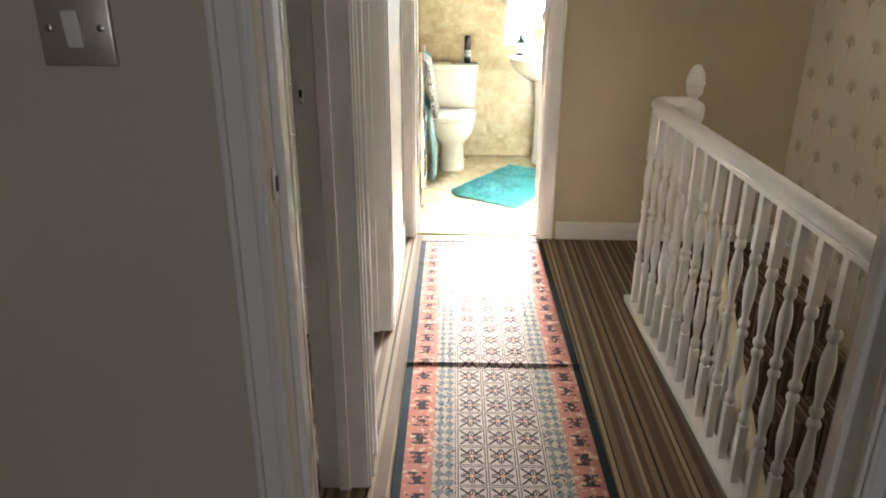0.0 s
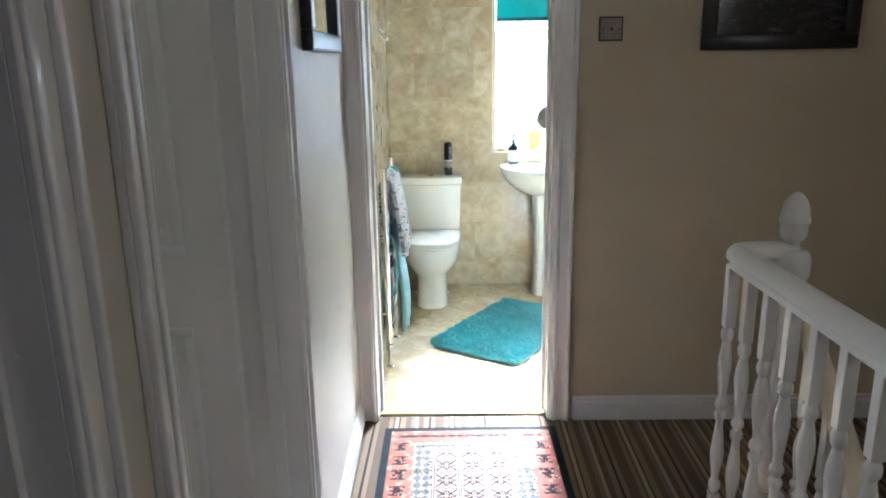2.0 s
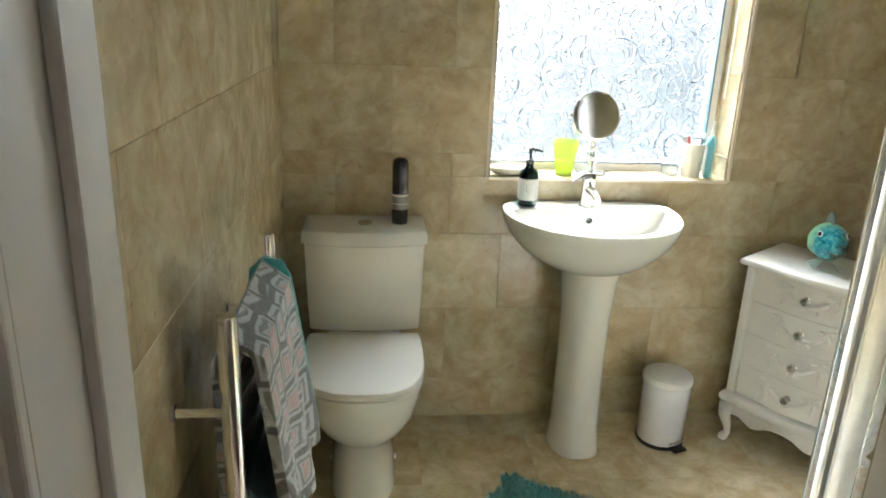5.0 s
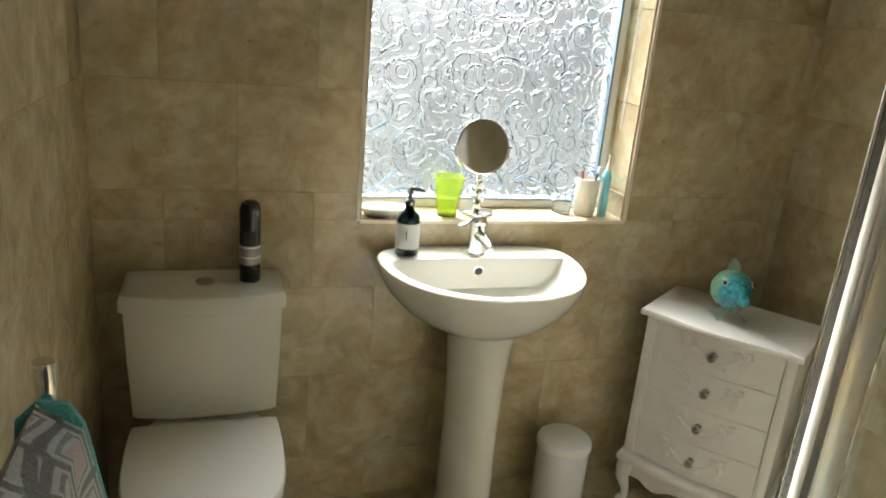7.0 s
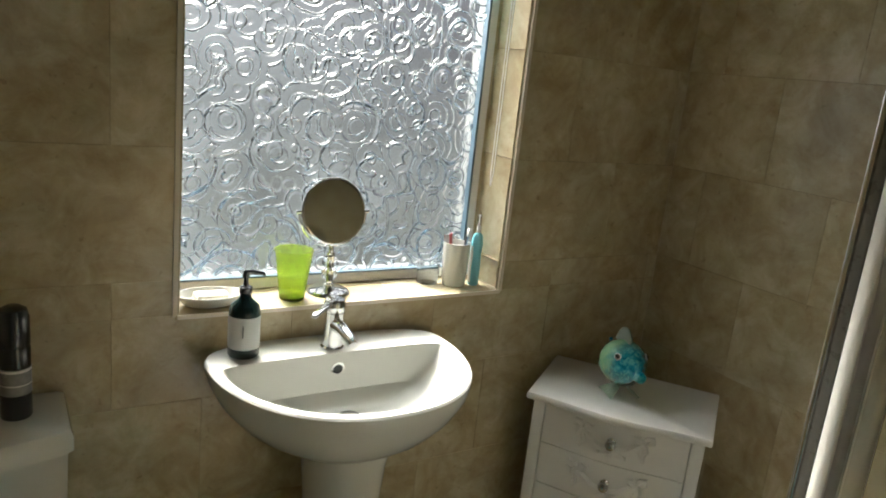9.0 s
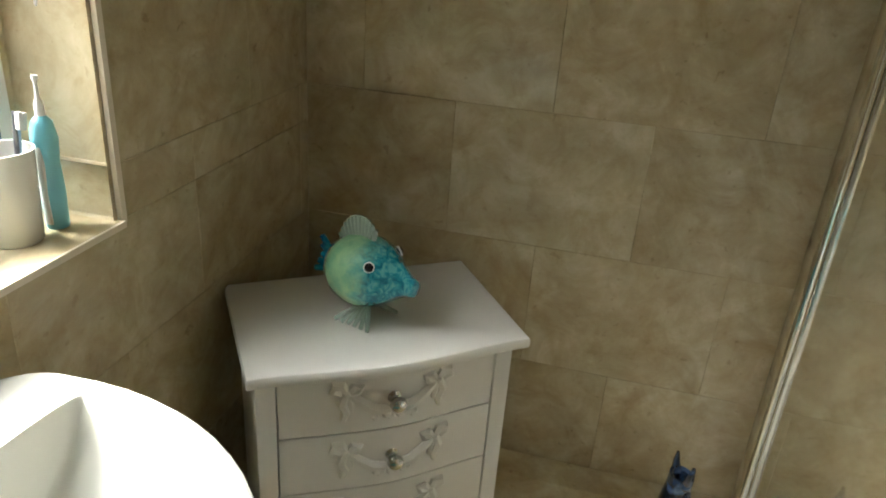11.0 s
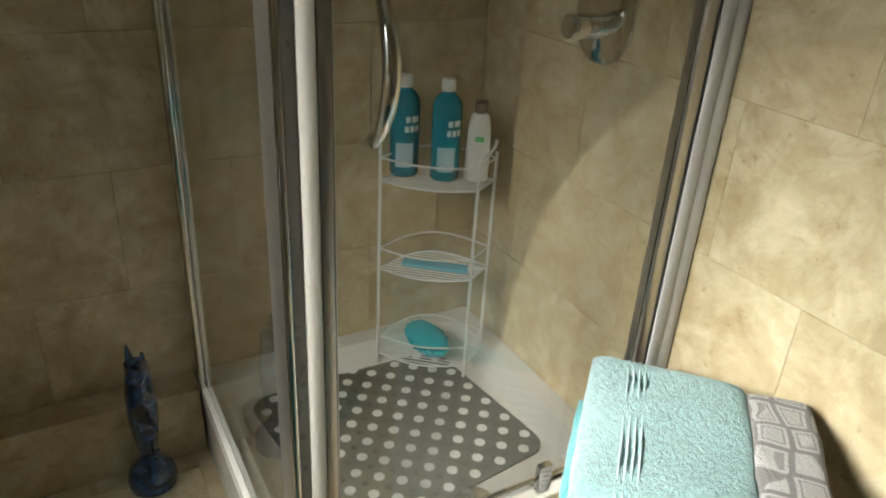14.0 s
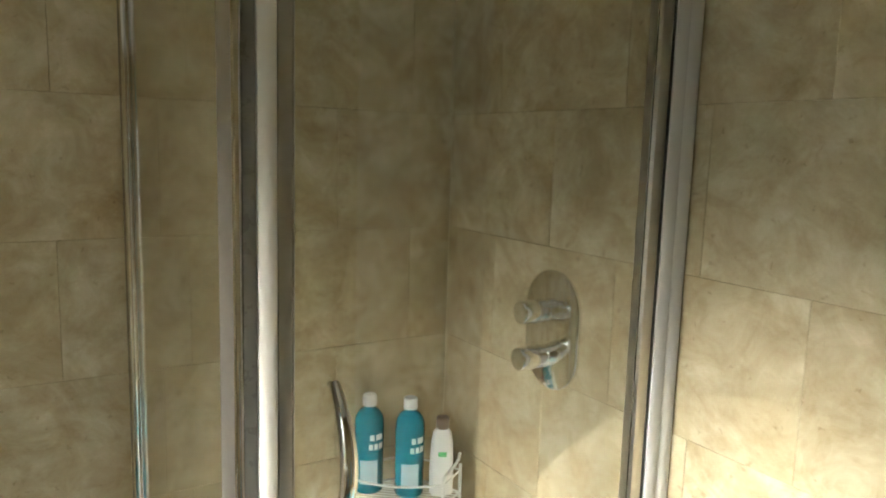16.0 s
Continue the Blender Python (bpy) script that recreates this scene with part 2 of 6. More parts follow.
def prism(outline, z0, z1, bm=None, bevel=0.0, segs=2):
    """A plan outline (counter-clockwise) drawn up from z0 to z1."""
    bm = bm or bmesh.new()
    before = set(bm.edges)
    ring_loft(bm, [[(x, y, z0) for x, y in outline], [(x, y, z1) for x, y in outline]])
    if bevel:
        bmesh.ops.bevel(bm, geom=[e for e in bm.edges if e not in before and e.calc_face_angle(0) > 0.6], offset=bevel, segments=segs, affect="EDGES", profile=0.5)
    return bm


# ---- setting ----
XL, XR, YF, YD, YH, XH = -0.11, 2.05, 5.455, 3.655, 3.466, -0.10
DL, DR, DOOR_H = -0.022, 0.712, 2.02
CEIL = 2.42
WX0, WX1, WZ0, WZ1, WY = 0.58, 1.44, 0.93, 2.10, 5.60


def wall(name, specs, mat, label):
    return structure(name, boxes(*specs), mat, label)


# bathroom shell: backing behind the tiles
T = 0.012
wall("wall_bathroom_front", [(XL - 0.2, WX0 - T, YF + T, YF + 0.25, 0, CEIL), (WX1 + T, XR + 0.2, YF + T, YF + 0.25, 0, CEIL),
      (WX0 - T, WX1 + T, YF + T, YF + 0.25, 0, WZ0 - T), (WX0 - T, WX1 + T, YF + T, YF + 0.25, WZ1 + T, CEIL)], M_grout, "outer bathroom wall under travertine tiles with a window opening")
wall("wall_bathroom_right", [(XR + T, XR + 0.2, YD - 0.0, YF + T, 0, CEIL)], M_grout, "bathroom side wall under travertine tiles")
wall("wall_bathroom_left", [(XL - 0.2, XL - T, YD, YF + T, 0, CEIL)], M_grout, "bathroom side wall under travertine tiles")
wall("wall_between", [(XL - 0.2, DL - 0.03, YH + 0.004, YD - T, 0, CEIL), (DR + 0.03, XR + 0.35, YH + 0.004, YD - T, 0, CEIL),
      (DL - 0.03, DR + 0.03, YH + 0.004, YD - T, DOOR_H + 0.03, CEIL)], M_hall_wall, "warm beige painted landing wall with a doorway to the bathroom")
structure("ceiling_bathroom", boxes((XL - 0.2, XR + 0.2, YD - 0.05, YF + 0.25, CEIL, CEIL + 0.1)), M_ceiling, "white bathroom ceiling")
structure("floor_bathroom", boxes((XL - 0.2, XR + 0.2, 3.53, YF + 0.2, -0.2, -0.006)), M_grout, "grout bed under polished travertine floor tiles")

# landing
ZW = -2.6
structure("floor_landing", boxes((-0.9, 1.12, -0.3, 3.5, -0.2, -0.002), (1.12, 2.2, 2.62, 3.5, -0.2, -0.002), (-3.2, 3.4, -3.2, -0.3, -0.2, -0.002), (-3.2, -0.9, -0.3, 3.6, -0.2, -0.002)), M_carpet, "brown, tan and cream striped carpet")
structure("ceiling_landing", boxes((-3.2, 3.4, -3.2, YD - 0.05, CEIL, CEIL + 0.1)), M_ceiling, "white landing ceiling")
JL0, JL1 = 0.42, 1.20
D20, D21 = 1.435, 2.255
wall("wall_landing_left", [(XH - 0.14, XH, 0.2702, JL0 - 0.03, 0, CEIL), (XH - 0.14, XH, JL1 + 0.03, D20 - 0.03, 0, CEIL), (XH - 0.14, XH, D21 + 0.03, YH + 0.004, 0, CEIL),
      (XH - 0.14, XH, JL0 - 0.03, JL1 + 0.03, DOOR_H + 0.03, CEIL), (XH - 0.14, XH, D20 - 0.03, D21 + 0.03, DOOR_H + 0.03, CEIL)], M_left_wall, "pale painted landing wall with two doorways")
wall("wall_bedroom_front", [(-3.2, -0.018, 0.2, 0.27, 0, CEIL), (0.85, 3.4, 0.2, 0.33, ZW, CEIL), (-0.018, 0.85, 0.2, 0.27, DOOR_H + 0.03, CEIL)], M_bed_wall, "pale warm grey bedroom wall beside the doorway")
wall("wall_bedroom_left", [(-3.2, -3.08, -3.2, 3.6, 0, CEIL)], M_bed_wall, "pale warm grey bedroom wall")
wall("wall_bedroom_right", [(3.3, 3.42, -3.2, 0.2, 0, CEIL)], M_bed_wall, "pale warm grey bedroom wall")
wall("wall_bedroom_back", [(-3.2, 3.42, -3.3, -3.18, 0, CEIL)], M_bed_wall, "pale warm grey bedroom wall")
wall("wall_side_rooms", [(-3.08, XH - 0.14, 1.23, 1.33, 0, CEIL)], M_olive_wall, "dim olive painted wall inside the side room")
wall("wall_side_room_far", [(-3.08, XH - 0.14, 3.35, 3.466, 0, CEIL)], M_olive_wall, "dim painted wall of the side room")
M_paper = plain("wallpaper_base", (0.62, 0.58, 0.47), 0.55, vary=0.04, scale=3, fine=0.3, grain=150)
wall("wall_stair_right", [(2.13, 2.25, 0.33, YH + 0.004, ZW, CEIL)], M_paper, "cream wallpaper with pale feather motifs beside the stairs")
wall("wall_stair_under", [(1.02, 1.12, 0.33, 2.62, ZW, -0.2), (1.12, 2.13, 2.62, 2.7, ZW, -0.2)], M_hall_wall, "plain painted wall under the landing")
structure("floor_below", boxes((1.0, 2.2, 0.2, 2.7, ZW - 0.1, ZW)), M_carpet, "carpet at the foot of the stairs")


# ---- windows, doors, trim ----
def architrave(name, axis, lo, hi, top, face, sign, width=0.066, thick=0.024):
    """A moulded casing round a doorway; face is the wall plane, sign the side on which it stands proud."""
    root = tagged(new(name), "white gloss painted door casing with moulded edges", kind="structure")

    def strip(bm, a0, a1, z0, z1, t0, t1):
        f0, f1 = sorted((face + sign * t0, face + sign * t1))
        if axis == "x":
            box(bm, a0, a1, f0, f1, z0, z1, 0.003)
        else:
            box(bm, f0, f1, a0, a1, z0, z1, 0.003)

    for a, s in ((lo, -1), (hi, 1)):
        bm = bmesh.new()
        inner, outer = a, a + s * width
        strip(bm, min(inner, outer), max(inner, outer), 0, top + width, 0.0, thick * 0.55)
        c = a + s * width * 0.80
        strip(bm, min(c, outer), max(c, outer), 0, top + width, thick * 0.5, thick)
        c1, c2 = a + s * width * 0.12, a + s * width * 0.34
        strip(bm, min(c1, c2), max(c1, c2), 0, top, thick * 0.5, thick * 0.82)
        part("side_casing", bm, M_gloss, root, smooth=False)
    bm = bmesh.new()
    strip(bm, lo, hi, top, top + width, 0.0, thick * 0.55)
    strip(bm, lo - width, hi + width, top + width * 0.8, top + width, thick * 0.5, thick)
    part("head_casing", bm, M_gloss, root, smooth=False)
    return root


def lining(name, axis, lo, hi, top, f0, f1, stop=None):
    """The boards that line a doorway, with the stop bead."""
    root = tagged(new(name), "white gloss painted door lining", kind="structure")

    def b(piece, a0, a1, c0, c1, z0, z1):
        bm = bmesh.new()
        if axis == "x":
            box(bm, a0, a1, c0, c1, z0, z1, 0.0015, 1)
        else:
            box(bm, c0, c1, a0, a1, z0, z1, 0.0015, 1)
        part(piece, bm, M_gloss, root, smooth=False)
    b("side_jamb", lo - 0.03, lo, f0, f1, 0, top)
    b("side_jamb", hi, hi + 0.03, f0, f1, 0, top)
    b("head_jamb", lo - 0.03, hi + 0.03, f0, f1, top, top + 0.03)
    if stop:
        b("stop_bead", lo, lo + 0.012, stop[0], stop[1], 0, top)
        b("stop_bead", hi - 0.012, hi, stop[0], stop[1], 0, top)
        b("stop_bead", lo + 0.012, hi - 0.012, stop[0], stop[1], top - 0.012, top)
    return root


lining("door_lining_bathroom", "x", DL, DR, DOOR_H, YH, YD - 0.002, (3.555, 3.60))
architrave("door_casing_bathroom", "x", DL, DR + 0.008, DOOR_H, YH + 0.002, -1, width=0.082)
lining("door_lining_bedroom", "x", 0.012, 0.822, DOOR_H, 0.198, 0.275, (0.235, 0.262))
architrave("door_casing_bedroom", "x", 0.012, 0.822, DOOR_H, 0.2, -1, width=0.05)
lining("door_lining_side", "y", JL0, JL1, DOOR_H, XH - 0.142, XH + 0.002, (XH - 0.08, XH - 0.045))
architrave("door_casing_side", "y", JL0, JL1, DOOR_H, XH, 1)
lining("door_lining_side_far", "y", D20, D21, DOOR_H, XH - 0.142, XH + 0.002, (XH - 0.08, XH - 0.045))
architrave("door_casing_side_far", "y", D20 + 0.002, D21, DOOR_H, XH, 1)


def skirting(name, axis, a0, a1, face, sign, h=0.11):
    bm = bmesh.new()
    for t, z0, z1 in ((0.018, 0, h * 0.68), (0.012, h * 0.68, h * 0.86), (0.007, h * 0.86, h)):
        f0, f1 = sorted((face, face + sign * t))
        if axis == "x":
            box(bm, a0, a1, f0, f1, z0, z1, 0.002, 1)
        else:
            box(bm, f0, f1, a0, a1, z0, z1, 0.002, 1)
    return structure(name, bm, M_gloss, "white gloss painted skirting board with a moulded top")


skirting("baseboard_landing_end", "x", DR + 0.11, 2.128, YH + 0.003, -1)
skirting("baseboard_landing_left", "y", D21 + 0.068, YH - 0.02, XH, 1)
skirting("baseboard_landing_right", "y", 2.62, YH - 0.02, 2.13, -1)
skirting("baseboard_side_room", "x", -2.9, XH - 0.125, 1.23, -1)

structure("threshold_strip", boxes((DL, DR, 3.515, 3.54, -0.002, 0.006, 0.002)), M_brass, "worn brass threshold strip in the doorway")

M_dark_metal = plain("tarnished_brass", (0.10, 0.075, 0.05), 0.45, 1.0, vary=0.3, scale=60)
# strike plates in the linings
def strike(x, y, z, rz, label):
    t = thing("strike_plate", label, "door latch plate", (x, y, z), rz)
    part("plate", boxes((-0.007, 0.007, -0.002, 0.001, -0.022, 0.022, 0.001)), M_gloss, t, "painted-over plate")
    # the hole is a black block, its inner shade put into the colour
    part("latch_hole_shade", boxes((-0.0045, 0.0045, -0.0032, -0.0021, -0.010, 0.010)), M_black, t, "black block for the shade in the latch hole")
    part("screw", turned(lathe([(0.0032, 0), (0.0032, 0.001), (0.002, 0.0016)], 10), pose(0, -0.0025, -0.023, 90)), M_steel, t)
    return t


strike(-0.218, JL1 - 0.0125, 1.262, 0, "dark tarnished latch plate set in the white door lining")
strike(0.0145, 0.218, 1.318, 90, "paint-chipped latch plate set in the white door lining")


# panelled door standing open inside the far side room
def panel_door(at, rz, width, height=1.98):
    t = thing("open_panel_door", "white gloss panelled door standing open into a side room", "door", at, rz)
    part("leaf", boxes((0, width, -0.035, 0, 0.006, height, 0.002)), M_gloss, t)
    for z0, z1 in ((0.22, 0.92), (1.10, 1.80)):
        for x0, x1 in ((0.10, width / 2 - 0.04), (width / 2 + 0.04, width - 0.10)):
            bm = bmesh.new()
            for (a0, a1, b0, b1) in ((x0, x1, z0, z0 + 0.022), (x0, x1, z1 - 0.022, z1), (x0, x0 + 0.022, z0 + 0.022, z1 - 0.022), (x1 - 0.022, x1, z0 + 0.022, z1 - 0.022)):
                box(bm, a0, a1, -0.043, -0.0352, b0, b1, 0.003)
            part("panel_moulding", bm, M_gloss, t)
            part("panel", boxes((x0 + 0.05, x1 - 0.05, -0.040, -0.0352, z0 + 0.05, z1 - 0.05, 0.002)), M_gloss, t)
    part("hinge", boxes((-0.006, 0.03, -0.040, -0.0352, 1.60, 1.68, 0.001)), M_brass, t, "worn brass hinge")
    return t


panel_door((XH - 0.135, D21 - 0.03, 0), 180 - 0, 0.76).matrix_basis = pose(XH - 0.135 - 0.76, D21 - 0.01, 0, 0, 0, 0)


# ---- wall plates, pictures ----
def rocker_switch(at, rz):
    t = thing("light_switch", "pale stainless light switch plate with one white rocker", "light switch", at, rz)
    part("plate", boxes((-0.043, 0.043, -0.008, 0, -0.043, 0.043, 0.003)), M_switch, t)
    bm = boxes((-0.0095, 0.0095, -0.007, 0.0, -0.021, 0.021, 0.002))
    part("rocker", turned(bm, pose(0, -0.008, 0, 9)), M_plastic, t, "white plastic rocker")
    for s in (-1, 1):
        part("screw", turned(lathe([(0.0042, 0), (0.0042, 0.0008), (0.003, 0.0014)], 12), pose(s * 0.0302, -0.008, 0, 90)), M_steel, t, "dull steel screw")
    return t


def toggle_plate(at, rz, w, h, mat, label, cap):
    t = thing("switch_plate", label, "wall switch plate", at, rz)
    part("surround", boxes((-w / 2, w / 2, -0.005, 0, -h / 2, h / 2, 0.002)), M_dark, t, "dark plate edge")
    part("plate", boxes((-w / 2 + 0.006, w / 2 - 0.006, -0.008, -0.0052, -h / 2 + 0.006, h / 2 - 0.006, 0.001)), mat, t)
    part("knob", turned(lathe([(cap, 0), (cap, 0.008), (cap * 0.7, 0.012)], 16), pose(0.002, -0.008, 0, 90)), M_dark_metal, t, "small dark centre knob")
    part("screw", turned(lathe([(0.0035, 0), (0.0035, 0.001), (0.002, 0.0014)], 12), pose(-w * 0.33, -0.008, 0, 90)), M_dark_metal, t)
    part("screw", turned(lathe([(0.0035, 0), (0.0035, 0.001), (0.002, 0.0014)], 12), pose(w * 0.33, -0.008, 0, 90)), M_dark_metal, t)
    return t


M_dull = plain("dull_bronzed_steel", (0.30, 0.26, 0.21), 0.5, 0.6, vary=0.1, scale=30)
M_switch = plain("pale_steel_plate", (0.60, 0.55, 0.50), 0.35, 0.6, vary=0.05, scale=20)
rocker_switch((-0.195, 0.2, 1.508), 0)
toggle_plate((-0.425, 1.23, 1.487), 0, 0.098, 0.098, M_steel, "brushed steel dimmer plate on the dim side room wall", 0.010)
toggle_plate((0.925, YH + 0.004, 1.633), 0, 0.092, 0.09, M_dull, "brushed steel switch plate on the beige landing wall", 0.006)


def photo_material():
    m, nt, b = material("dark_photo_print")
    c = ramp(nt, noise_out(nt, 9, 6, 0.7, stretch=(1, 1, 3)), [(0.5, (0.012, 0.012, 0.012)), (0.62, (0.05, 0.05, 0.045)), (0.75, (0.22, 0.22, 0.20))])
    nt.links.new(c, b.inputs["Base Color"])
    b.inputs["Roughness"].default_value = 0.12
    return m


def framed(name, label, category, at, rz, w, h, fw, depth, frame_mats, inner, inner_mat, inner_label):
    t = thing(name, label, category, at, rz)
    bm = bmesh.new()
    for s in ((-w / 2, w / 2, -h / 2, -h / 2 + fw), (-w / 2, w / 2, h / 2 - fw, h / 2), (-w / 2, -w / 2 + fw, -h / 2 + fw, h / 2 - fw), (w / 2 - fw, w / 2, -h / 2 + fw, h / 2 - fw)):
        box(bm, s[0], s[1], -depth, 0, s[2], s[3], 0.003)
    part("frame", bm, frame_mats[0], t)
    if len(frame_mats) > 1:
        bm = bmesh.new()
        for s in ((-w / 2, w / 2, -h / 2, -h / 2 + fw), (-w / 2, w / 2, h / 2 - fw, h / 2), (-w / 2, -w / 2 + fw, -h / 2 + fw, h / 2 - fw), (w / 2 - fw, w / 2, -h / 2 + fw, h / 2 - fw)):
            box(bm, s[0] + 0.006, s[1] - 0.006, -depth - 0.003, -depth - 0.0002, s[2] + 0.006, s[3] - 0.006, 0.001)
        part("facing", bm, frame_mats[1], t, "silver grey frame facing")
    part(inner, boxes((-w / 2 + fw, w / 2 - fw, -depth * 0.4, -0.002, -h / 2 + fw, h / 2 - fw)), inner_mat, t, inner_label)
    return t


M_mirror = plain("mirror_glass", (0.88, 0.9, 0.9), 0.015, 1.0, vary=0.0, fine=0)
M_silver_face = plain("silver_grey_facing", (0.42, 0.45, 0.48), 0.35, 0.5, vary=0.05, scale=20)
framed("framed_picture", "dark photograph in a wide black wooden frame on the beige wall", "picture", (1.562, YH + 0.003, 1.775), 0, 0.588, 0.455, 0.055, 0.022, [M_black_wood], "print", photo_material(), "near-black glossy photo print")
framed("wall_mirror", "wall mirror in a black and silver grey frame", "mirror", (XH, 2.87, 1.56 + 0.36), 90, 0.58, 0.72, 0.055, 0.03, [M_black_wood, M_silver_face], "glass", M_mirror, "clear mirror glass")


# the landing's long walls run a little out of square with the bathroom
SKEW = Matrix.Translation((-0.10, 3.45, 0)) @ pose(0, 0, 0, 0, 0, 1.4) @ Matrix.Translation((0.10, -3.45, 0))
for o in list(scene.objects):
    if o.parent is None and (o.name in ("wall_landing_left", "door_lining_side", "door_casing_side", "door_lining_side_far", "door_casing_side_far", "baseboard_landing_left", "open_panel_door", "wall_mirror", "strike_plate")):
        o.matrix_basis = SKEW @ o.matrix_basis


# ---- balustrade and stairs ----
def baluster_mesh(height):
    h = height
    bm = bmesh.new()
    q = 0.0148
    box(bm, -q, q, -q, q, 0, 0.215, 0.002, 1)
    box(bm, -q, q, -q, q, h - 0.185, h, 0.002, 1)
    z0, z1 = 0.215, h - 0.185
    k = (z1 - z0) / 0.5
    prof = [(0.011, 0), (0.0165, 0.012), (0.0175, 0.022), (0.0165, 0.032), (0.0105, 0.042), (0.0125, 0.065), (0.0185, 0.10), (0.0195, 0.125), (0.016, 0.165), (0.0115, 0.205), (0.0105, 0.222),
            (0.017, 0.234), (0.017, 0.246), (0.0105, 0.256), (0.0175, 0.268), (0.0175, 0.28), (0.0105, 0.29), (0.0115, 0.31), (0.0165, 0.35), (0.0195, 0.39), (0.0185, 0.415), (0.0125, 0.448), (0.0105, 0.458), (0.0165, 0.468), (0.0175, 0.478), (0.0165, 0.488), (0.011, 0.5)]
    lathe([(r, z0 + z * k) for r, z in prof], 12, bm)
    return bm


def rail_section(w, h):
    """Outline of a rounded handrail, in its own plane."""
    pts = []
    for i in range(11):
        a = math.pi * i / 10
        pts.append((w / 2 * math.cos(a), h * 0.45 + h * 0.55 * math.sin(a) ** 0.8))
    return pts + [(-w / 2, h * 0.42), (-w * 0.34, h * 0.28), (-w * 0.34, 0), (w * 0.34, 0), (w * 0.34, h * 0.28), (w / 2, h * 0.42)]


def sweep(path, section, bm=None):
    bm = bm or bmesh.new()
    rings = []
    pts = [Vector(p) for p in path]
    for i, p in enumerate(pts):
        d = (pts[min(i + 1, len(pts) - 1)] - pts[max(i - 1, 0)]).normalized()
        side = Vector((d.y, -d.x, 0)).normalized()
        up = side.cross(d).normalized()
        rings.append([p + side * x + up * z for x, z in section])
    return ring_loft(bm, rings)


BX, BY1 = 1.10, 2.54
balustrade = thing("balustrade", "white gloss landing balustrade with turned spindles", "balustrade", (BX, BY1, 0), 1.6)
path_pts = [(0, -2.2, 0.96), (0, -0.035, 0.96)] + [(0.035 * (1 - math.cos(a)), -0.035 + 0.035 * math.sin(a), 0.96) for a in (0.4, 0.8, 1.2, 1.57)] + [(0.10, 0, 0.96), (0.15, 0, 0.96)]
part("handrail", sweep(path_pts, rail_section(0.064, 0.067)), M_gloss, balustrade, "rounded white handrail")
part("base_rail", boxes((-0.03, 0.03, -2.2, 0.085, 0, 0.032, 0.004)), M_gloss, balustrade)
spindle = part("spindle", baluster_mesh(0.932), M_gloss, balustrade)
spindle.location = (0, 0, 0.031)
for i in range(1, 19):
    s = new("spindle", spindle.data)
    s.parent = balustrade
    s.location = (0, -i * 0.118, 0.031)

newel = thing("newel_post", "white gloss turned newel post with an acorn finial", "newel post", (1.257, BY1, -0.365))
bm = boxes((-0.042, 0.042, -0.042, 0.042, 0, 0.62, 0.004))
lathe([(0.028, 0.62), (0.038, 0.635), (0.04, 0.65), (0.03, 0.67), (0.027, 0.70), (0.036, 0.78), (0.041, 0.86), (0.036, 0.95), (0.026, 1.05), (0.024, 1.12), (0.034, 1.14), (0.034, 1.16), (0.026, 1.18), (0.03, 1.24), (0.04, 1.285)], 20, bm)
part("post", bm, M_gloss, newel)
part("cap", lathe([(0.045, 1.284), (0.052, 1.30), (0.052, 1.345), (0.046, 1.362), (0.034, 1.372)], 24), M_gloss, newel)
part("finial", lathe([(0.026, 1.371), (0.018, 1.383), (0.019, 1.392), (0.030, 1.402), (0.035, 1.415), (0.036, 1.443), (0.041, 1.449), (0.041, 1.457), (0.037, 1.466), (0.036, 1.484), (0.028, 1.508), (0.016, 1.524), (0.004, 1.531)], 24), M_gloss, newel, "acorn finial")

stair_flight = thing("staircase", "carpeted stairs going down beside a cream string board", "stairs", (1.72, 2.62, -0.19))
RISE, GOING = 0.19, 0.225
M_stair = M_carpet
for i in range(11):
    y = -i * GOING
    part("step", boxes((-0.405, 0.405, y - GOING - 0.02, y - 0.003, -i * RISE - 0.2, -i * RISE, 0.008)), M_stair, stair_flight, "striped carpeted step", smooth=False)
bm = bmesh.new()
ln = 11 * GOING
sl = RISE / GOING
ring_loft(bm, [[(x, 0.0, 0.10), (x, 0.0, -0.20), (x, -ln, -0.20 - ln * sl), (x, -ln, 0.10 - ln * sl)] for x in (-0.445, -0.412)])
part("string_board", bm, M_cream, stair_flight, "cream painted string board")
stair_rail = thing("stair_balustrade", "white stair handrail with turned spindles going down", "balustrade", (1.29, 2.51, 0))
part("handrail", sweep([(0, 0, 0.80), (0, -0.8, 0.80 - 0.8 * sl), (0, -1.9, 0.80 - 1.9 * sl)], rail_section(0.06, 0.055)), M_cream, stair_rail)
sp2 = part("spindle", baluster_mesh(0.86), M_gloss, stair_rail)
sp2.location = (0, -0.08, -0.06 - 0.08 * sl)
for i in range(1, 14):
    s = new("spindle", sp2.data)
    s.parent = stair_rail
    s.location = (0, -0.08 - i * 0.13, -0.06 - (0.08 + i * 0.13) * sl)


